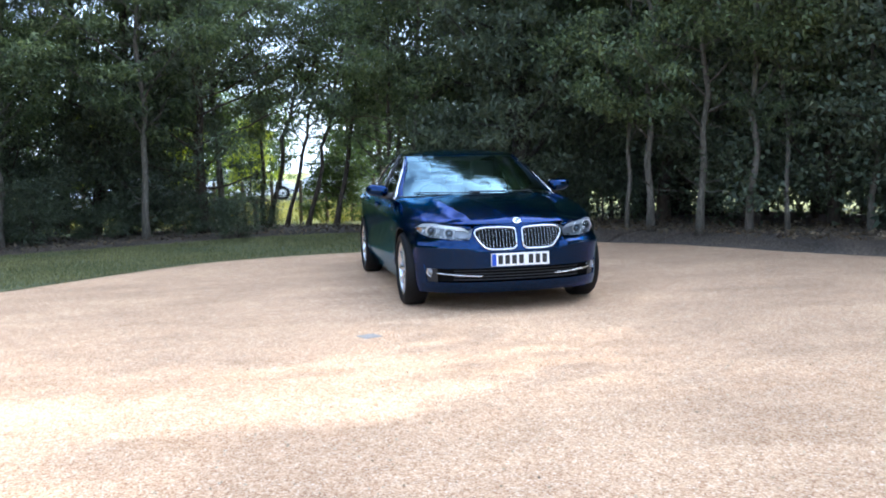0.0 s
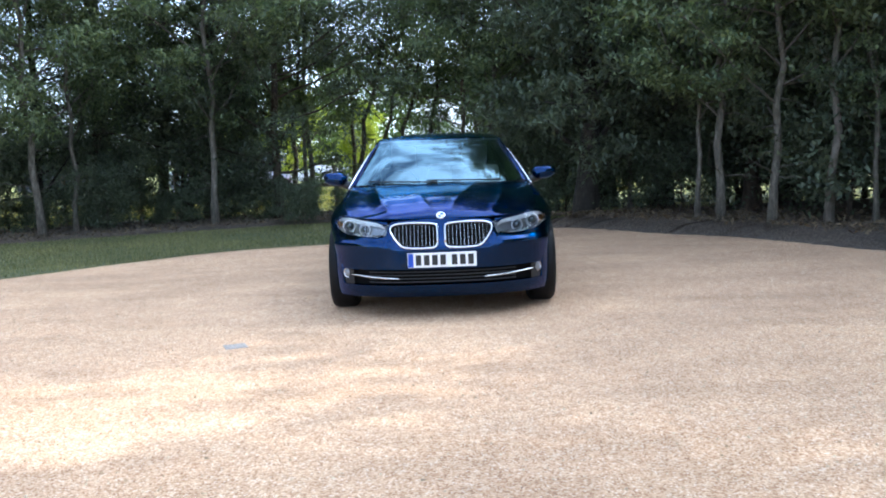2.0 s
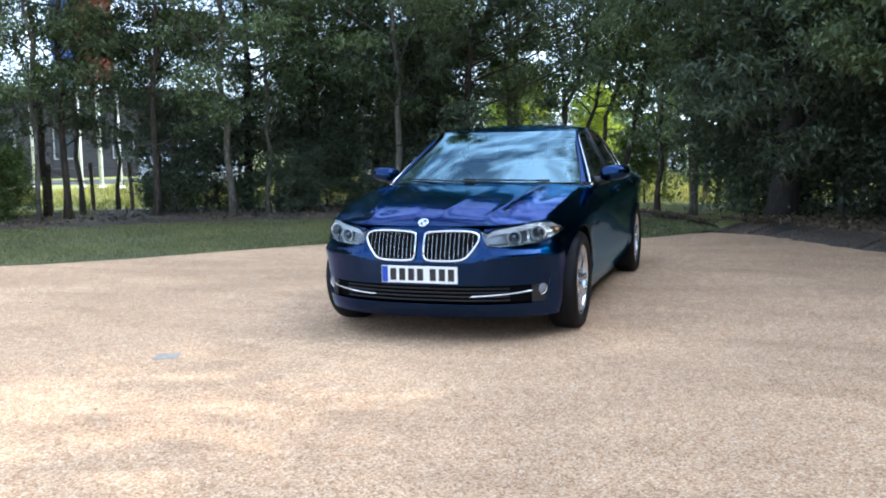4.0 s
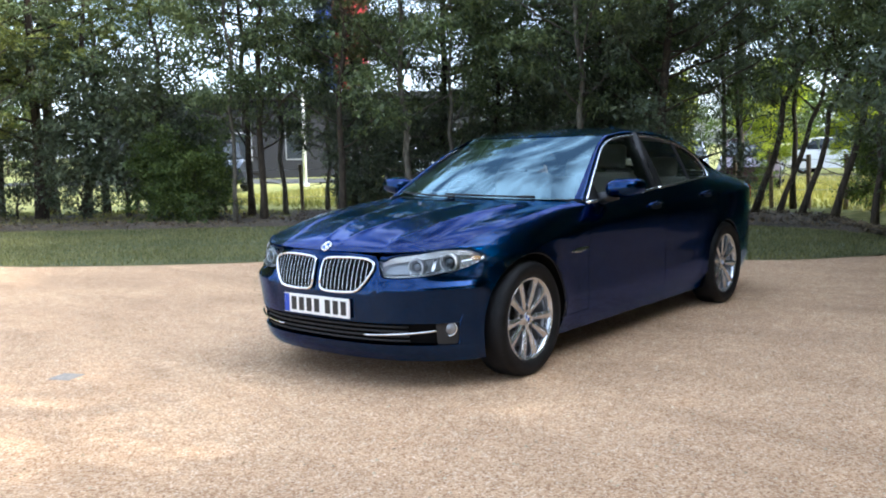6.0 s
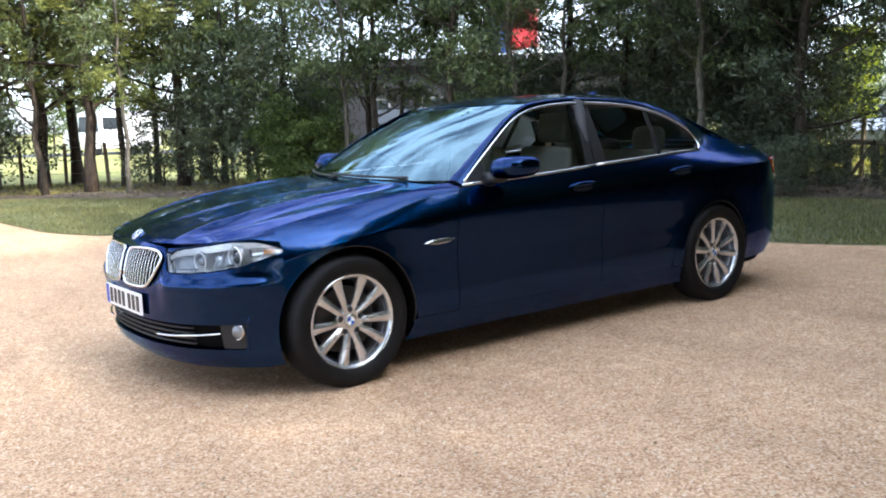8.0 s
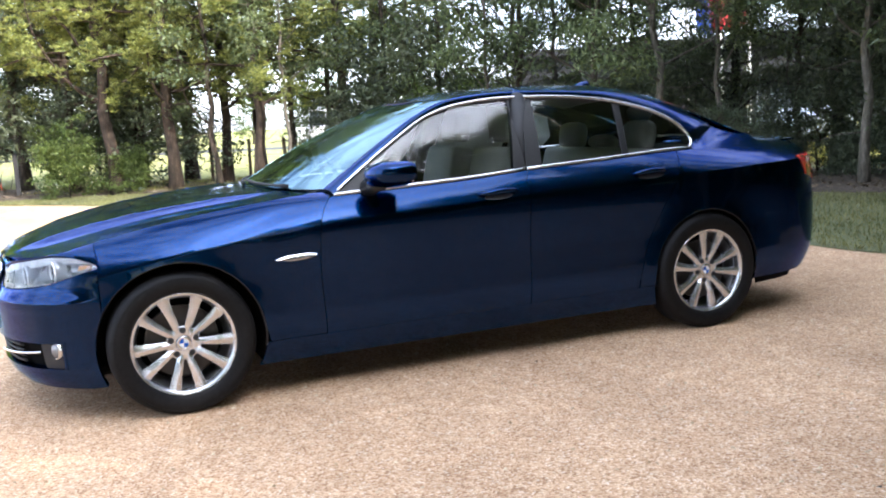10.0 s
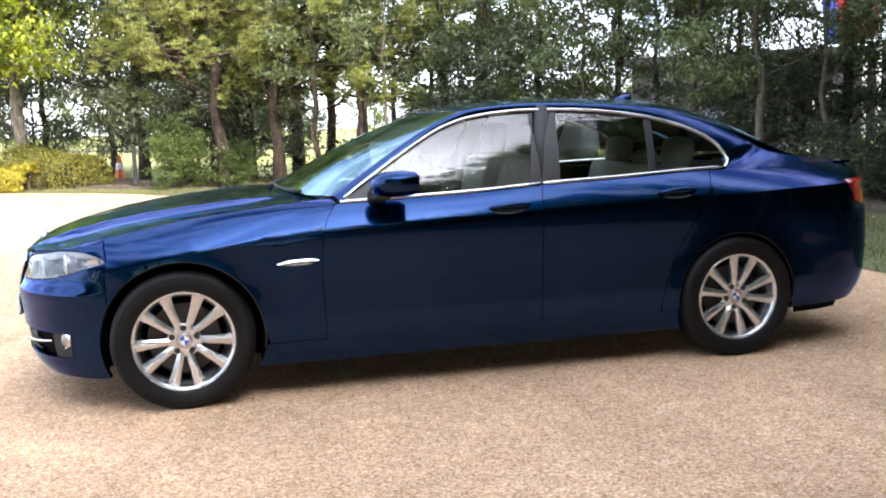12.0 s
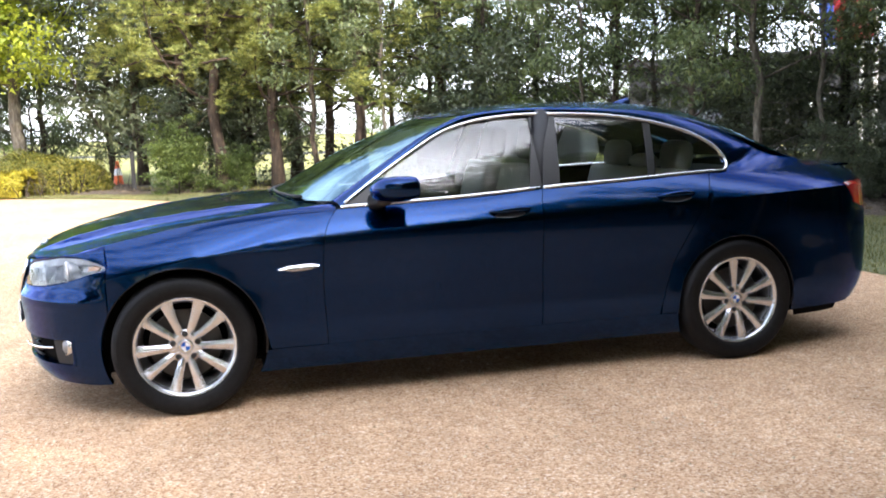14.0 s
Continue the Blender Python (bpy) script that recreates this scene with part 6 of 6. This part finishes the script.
# long dark building
def building():
    root = thing("dark_building", "long low building with dark grey cladding behind the trees", "building", at=pose(-30.5, -35.5, 0, 0, 0, 138))
    part("wall", box(-10, 10, -4, 4, -0.05, 4.0), CLADDING, root)
    part("roof", box(-10.5, 10.5, -4.5, 4.5, 4.0, 4.4, 0.05), CLADDING, root)
    for k in range(7):
        x = -8.4 + 2.8 * k
        for sy in (1, -1):
            w = part("window", box(x - 0.55, x + 0.55, min(sy * 3.98, sy * 4.04), max(sy * 3.98, sy * 4.04), 0.9, 2.4, 0.01), FRAME_GREY, root)
            part("pane", box(x - 0.48, x + 0.48, min(sy * 4.03, sy * 4.05), max(sy * 4.03, sy * 4.05), 0.98, 2.32), PANE_DARK, w)


building()


def flagpole(x, y, cloth=None, h=7.4):
    root = thing("flagpole", "tall white flagpole with a hanging banner" if cloth else "tall bare white flagpole behind the trees", "flagpole", "flagpoles by the road", at=pose(x, y, -0.03))
    part("pole", tube_mesh("pole", [(0, 0, 0), (0, 0, h * 0.5), (0, 0, h)], [0.075, 0.065, 0.05], POLE_WHITE, 10), None, root)
    part("base", lathe([(0.001, 0.12), (0.12, 0.12), (0.16, 0.08), (0.16, 0.0)], "z", 16), RENDERED_WHITE, root)
    part("finial", lathe([(0.001, h + 0.1), (0.05, h + 0.07), (0.07, h), (0.04, h - 0.04)], "z", 12), POLE_WHITE, root, smooth=True)
    if not cloth:
        return
    bm = bmesh.new()
    grid = [[bm.verts.new((0.07 + 0.95 * i / 8, 0.09 * math.sin(i * 1.1 + j * 0.5) * (0.3 + i / 8), h - 0.2 - 3.6 * j / 10 - 0.12 * i / 8)) for j in range(11)] for i in range(9)]
    for i in range(8):
        for j in range(10):
            bm.faces.new((grid[i][j], grid[i + 1][j], grid[i + 1][j + 1], grid[i][j + 1]))
    ob = part("banner", bm, cloth, root, smooth=True)
    solid = ob.modifiers.new("thickness", "SOLIDIFY")
    solid.thickness = 0.006


flagpole(-18.6, -19.4, FLAG_RED)
flagpole(-18.9, -20.5, FLAG_BLUE)
flagpole(-18.2, -18.3, FLAG_RED)
flagpole(-19.4, -23.0)


# clipped hedge by the drive
def hedge(points, height, width, label, material, seed):
    rng = np.random.default_rng(seed)
    root = thing("hedge", label, "hedge")
    line = spline([(*p, 0) for p in points], 12)
    v, f, cs, ns = [], [], [], []
    for i in range(len(line) - 1):
        for _ in range(5):
            t = rng.uniform()
            p = line[i].lerp(line[i + 1], t)
            q = np.array([p.x, p.y, 0]) + np.array([*(rng.normal(size=2) * width * 0.2), 0])
            tube_into(v, f, limb_path(q, (*(rng.normal(size=2) * 0.4), 1), height * 0.8, rng, 3, 0.2), [0.012, 0.01, 0.007, 0.003], 4, False)
        for _ in range(420):
            t, a = rng.uniform(), rng.uniform(0, math.pi)
            p = line[i].lerp(line[i + 1], t)
            d = (line[i + 1] - line[i]).normalized()
            bulge = 0.92 + 0.42 * noise.noise((p.x * 0.9, p.y * 0.9, a * 0.7)) + 0.16 * noise.noise((p.x * 3, p.y * 3, a * 2))
            rr = rng.uniform(0.72, 1.0) * bulge
            off = Vector((-d.y, d.x, 0)) * math.cos(a) * width * 0.5 * rr
            cs.append((p.x + off.x, p.y + off.y, max(0.04, height * rr * math.sin(a) ** 0.6)))
            ns.append((-d.y * math.cos(a), d.x * math.cos(a), math.sin(a) + 0.2))
    ns = np.array(ns) + rng.normal(size=(len(ns), 3)) * 0.6
    ns /= np.linalg.norm(ns, axis=1)[:, None]
    part("stem", mesh_of("stem", v, f, BARK_DARK), None, root)
    part("foliage", leaf_mesh("foliage", np.array(cs), ns, rng.uniform(0.05, 0.085, len(cs)), rng.uniform(0.018, 0.03, len(cs)), material, rng), None, root)


LEAF_HEDGE = leafy("hedge_leaf", (0.07, 0.08, 0.018), (0.27, 0.25, 0.055), 0.35)
LEAF_GOLD = leafy("golden_leaf", (0.22, 0.20, 0.02), (0.50, 0.42, 0.05), 0.35)
hedge([(3.8, -19.3), (4.5, -18.9), (5.4, -19.2), (6.2, -19.9)], 0.95, 1.3, "low clipped olive green hedge beside the drive", LEAF_HEDGE, 3)
hedge([(5.3, -18.3), (6.6, -18.9), (8.6, -20.6), (11, -23.2)], 0.7, 1.2, "golden yellow low hedge beside the drive", LEAF_GOLD, 4)

# slim dark post and an orange marker by the hedge
post = thing("marker_post", "slim dark timber post standing in the bed", "post", at=pose(3.0, -18.3, 0.0))
part("shaft", box(-0.05, 0.05, -0.05, 0.05, -0.05, 1.0, 0.012, 2), POST_DARK, post)
part("cap", box(-0.06, 0.06, -0.06, 0.06, 1.0, 1.03, 0.008), POST_DARK, post)
cone = thing("marker_cone", "orange plastic marker cone beside the drive", "cone", at=pose(3.75, -23.0, -0.03))
part("base", box(-0.19, 0.19, -0.19, 0.19, 0, 0.035, 0.01), ORANGE, cone)
part("cone", lathe([(0.15, 0.03), (0.05, 0.68), (0.03, 0.72), (0.001, 0.72)], "z", 20), ORANGE, cone, smooth=True)
part("reflective_sleeve", lathe([(0.115, 0.30), (0.082, 0.50)], "z", 20), RENDERED_WHITE, cone, smooth=True)


# low timber rail by the trees
rail = thing("timber_rail", "low weathered timber rail between the trees", "rail", at=pose(-11.0, -2.9, 0.0, 0, 0, 62))
for x in (-0.75, 0.0, 0.75):
    part("post", box(x - 0.05, x + 0.05, -0.05, 0.05, -0.05, 0.62, 0.01), STAKE_WOOD, rail)
part("top_rail", box(-1.0, 1.0, -0.07, 0.07, 0.62, 0.70, 0.012), STAKE_WOOD, rail)
part("brace", tube_mesh("brace", [(-0.7, 0, 0.05), (-0.1, 0, 0.6)], 0.035, STAKE_WOOD, 6), None, rail)

# post and wire fence behind the tree row
fence = thing("wire_fence", "post and wire fence with slim timber posts", "fence")
fence_line = spline([(2.0, -20.5, 0), (-3.0, -16.8, 0), (-6.8, -12.2, 0), (-9.8, -8.6, 0), (-12.2, -4.6, 0), (-13.2, -0.5, 0), (-12.6, 3.0, 0)], 6)
post_me = bpy.data.meshes.new("fence_post")
pb = box(-0.035, 0.035, -0.035, 0.035, -0.1, 1.05, 0.008)
pb.to_mesh(post_me)
pb.free()
post_me.materials.append(STAKE_WOOD)
for p in fence_line:
    ob = part("fence_post", post_me, None, fence)
    ob.matrix_basis = pose(p.x, p.y, 0, random.uniform(-2, 2), random.uniform(-2, 2), random.uniform(0, 90))
WIRE = mat("galvanised_wire", (0.25, 0.25, 0.25), 0.4, 0.9)
for h in (0.35, 0.65, 0.95):
    part("wire", tube_mesh("wire", [(p.x, p.y, h) for p in fence_line], 0.004, WIRE, 4), None, fence)

# drain cover in the gravel
drain = thing("drain_cover", "small square grey metal cover set in the gravel", "cover", at=pose(3.06, -1.42, 0.0, 0, 0, 22))
STEEL = noisy("worn_steel", [(0.3, (0.24, 0.21, 0.18)), (0.7, (0.36, 0.32, 0.28))], 30, 0.8, 0.2, 0.003)
part("frame", box(-0.075, 0.075, -0.075, 0.075, -0.02, 0.004, 0.002), STEEL, drain)
for k in range(5):
    part("grate_bar", box(-0.06, 0.06, -0.060 + 0.027 * k, -0.046 + 0.027 * k, 0.002, 0.007, 0.002), STEEL, drain)


# ---------------------------------------------------------------- grass, litter
def inside(poly, x, y):
    hit = np.zeros(len(x), bool)
    for (x0, y0), (x1, y1) in zip(poly, poly[1:] + poly[:1]):
        if y0 != y1:
            hit ^= ((y0 > y) != (y1 > y)) & (x < (x1 - x0) * (y - y0) / (y1 - y0) + x0)
    return hit


def blades(name, poly, count, height, width, material, label, seed, z=0.005):
    rng = np.random.default_rng(seed)
    lo, hi = np.min(poly, 0), np.max(poly, 0)
    got = np.zeros((0, 2))
    while len(got) < count:
        q = rng.uniform(lo, hi, (count, 2))
        q = q[inside(poly, q[:, 0], q[:, 1])]
        thin = np.sin(q[:, 0] * 2.1 + seed) * np.sin(q[:, 1] * 1.7) + np.sin(q[:, 0] * 0.7 - q[:, 1] * 0.9) * 0.7
        got = np.vstack([got, q[rng.uniform(-1.6, 1.4, len(q)) < thin + 0.9]])
    got = got[:count]
    n = len(got)
    c = np.column_stack([got, np.full(n, z)])
    a = rng.uniform(0, 2 * math.pi, n)
    s = np.column_stack([np.cos(a), np.sin(a), np.zeros(n)]) * (width * rng.uniform(0.6, 1.3, n))[:, None]
    top = c + np.column_stack([rng.normal(size=n) * 0.35, rng.normal(size=n) * 0.35, np.ones(n)]) * (height * rng.uniform(0.5, 1.3, n))[:, None]
    v = np.stack([c - s, c + s, top], 1).reshape(-1, 3)
    me = bpy.data.meshes.new(name)
    me.vertices.add(3 * n)
    me.vertices.foreach_set("co", v.astype(np.float32).ravel())
    me.loops.add(3 * n)
    me.loops.foreach_set("vertex_index", np.arange(3 * n, dtype=np.int32))
    me.polygons.add(n)
    me.polygons.foreach_set("loop_start", np.arange(0, 3 * n, 3, dtype=np.int32))
    me.update(calc_edges=True)
    me.materials.append(material)
    return tagged(new(name, me), label, "grass", kind="stuff")


near_lawn = [p for p in GRAVEL_EDGE if p[1] > -19] + [p for p in BED_EDGE[::-1] if p[1] > -20]
blades("lawn_grass", near_lawn, 90000, 0.045, 0.006, BLADE, "short mown grass of the lawn strip", 11)
blades("meadow_grass", [(-9, -18), (-26, -22), (-30, -2), (-24, 8), (-12, 3), (-13.5, -4), (-10, -10)], 60000, 0.16, 0.012, BLADE_DRY, "tall dry meadow grass behind the trees", 12, -0.03)
blades("verge_grass", [(3, -18.5), (-1, -15), (-3, -13), (-6, -9.5), (-8.5, -11), (-5, -17), (1, -21)], 20000, 0.12, 0.009, BLADE_DRY, "rough verge grass between the trunks", 13, 0.0)


def litter(name, count, region, material, seed, size, label):
    rng = np.random.default_rng(seed)
    pts = []
    while len(pts) < count:
        x, y = rng.uniform(region[0], region[1]), rng.uniform(region[2], region[3])
        pts.append((x, y, 0.004))
    c = np.array(pts)
    n = rng.normal(size=(count, 3)) * 0.25 + np.array([0, 0, 1])
    n /= np.linalg.norm(n, axis=1)[:, None]
    return tagged(new(name, leaf_mesh(name, c, n, rng.uniform(0.6, 1.4, count) * size, rng.uniform(0.6, 1.3, count) * size * 0.35, material, rng)), label, "leaves", kind="stuff")


litter("fallen_leaves", 140, (-4, 9, -7, 5), LITTER, 21, 0.022, "small dry leaves scattered on the gravel")


def loose_stones(name, count, region, seed, label):
    """Small angular stones lying loose on the rolled surface."""
    rng = np.random.default_rng(seed)
    verts, faces = [], []
    for _ in range(count):
        x, y = rng.uniform(region[0], region[1]), rng.uniform(region[2], region[3])
        r, a, q = rng.uniform(0.004, 0.011), rng.uniform(0, 6.28), rng.uniform(0.6, 1.0)
        b = len(verts)
        for k in range(5):
            w = a + k * 1.2566 + rng.uniform(-0.3, 0.3)
            verts.append((x + r * math.cos(w), y + r * q * math.sin(w), 0.001))
        verts.append((x + rng.uniform(-0.3, 0.3) * r, y + rng.uniform(-0.3, 0.3) * r, r * rng.uniform(0.7, 1.1)))
        faces.extend((b + k, b + (k + 1) % 5, b + 5) for k in range(5))
    return tagged(new(name, mesh_of(name, verts, faces, STONE)), label, "stones", kind="stuff")


STONE = leafy("loose_stone", (0.30, 0.20, 0.13), (0.66, 0.54, 0.42), 0.0, 0.9)
loose_stones("loose_stones", 5000, (-3, 8.5, -4.5, 4.8), 31, "small loose stones lying on the gravel")


def bed_litter(name, line, depth, z, count, seed, label):
    rng = np.random.default_rng(seed)
    c = []
    for _ in range(count):
        i = rng.integers(0, len(line) - 1)
        a, b = Vector(line[i]), Vector(line[i + 1])
        p = a.lerp(b, rng.uniform()) + Vector(depth) * rng.uniform(0.02, 1) ** 1.4
        c.append((p.x, p.y, z[0] + (z[1] - z[0]) * rng.uniform(0.5, 1.0) + rng.uniform(0, 0.04)))
    n = rng.normal(size=(count, 3)) * 0.4 + np.array([0, 0, 1])
    n /= np.linalg.norm(n, axis=1)[:, None]
    tagged(new(name, leaf_mesh(name, np.array(c), n, rng.uniform(0.04, 0.1, count), rng.uniform(0.012, 0.03, count), LITTER, rng)), label, "leaves", kind="stuff")


bed_litter("bed_leaves", BED_EDGE[10:], (-3.2, -2.0), (0.02, 0.08), 9000, 22, "brown leaf litter lying in the bed")
bed_litter("raised_bed_leaves", KERB_EDGE[:36], (-0.8, 2.6), (0.15, 0.21), 4000, 23, "brown leaf litter lying in the raised bed")
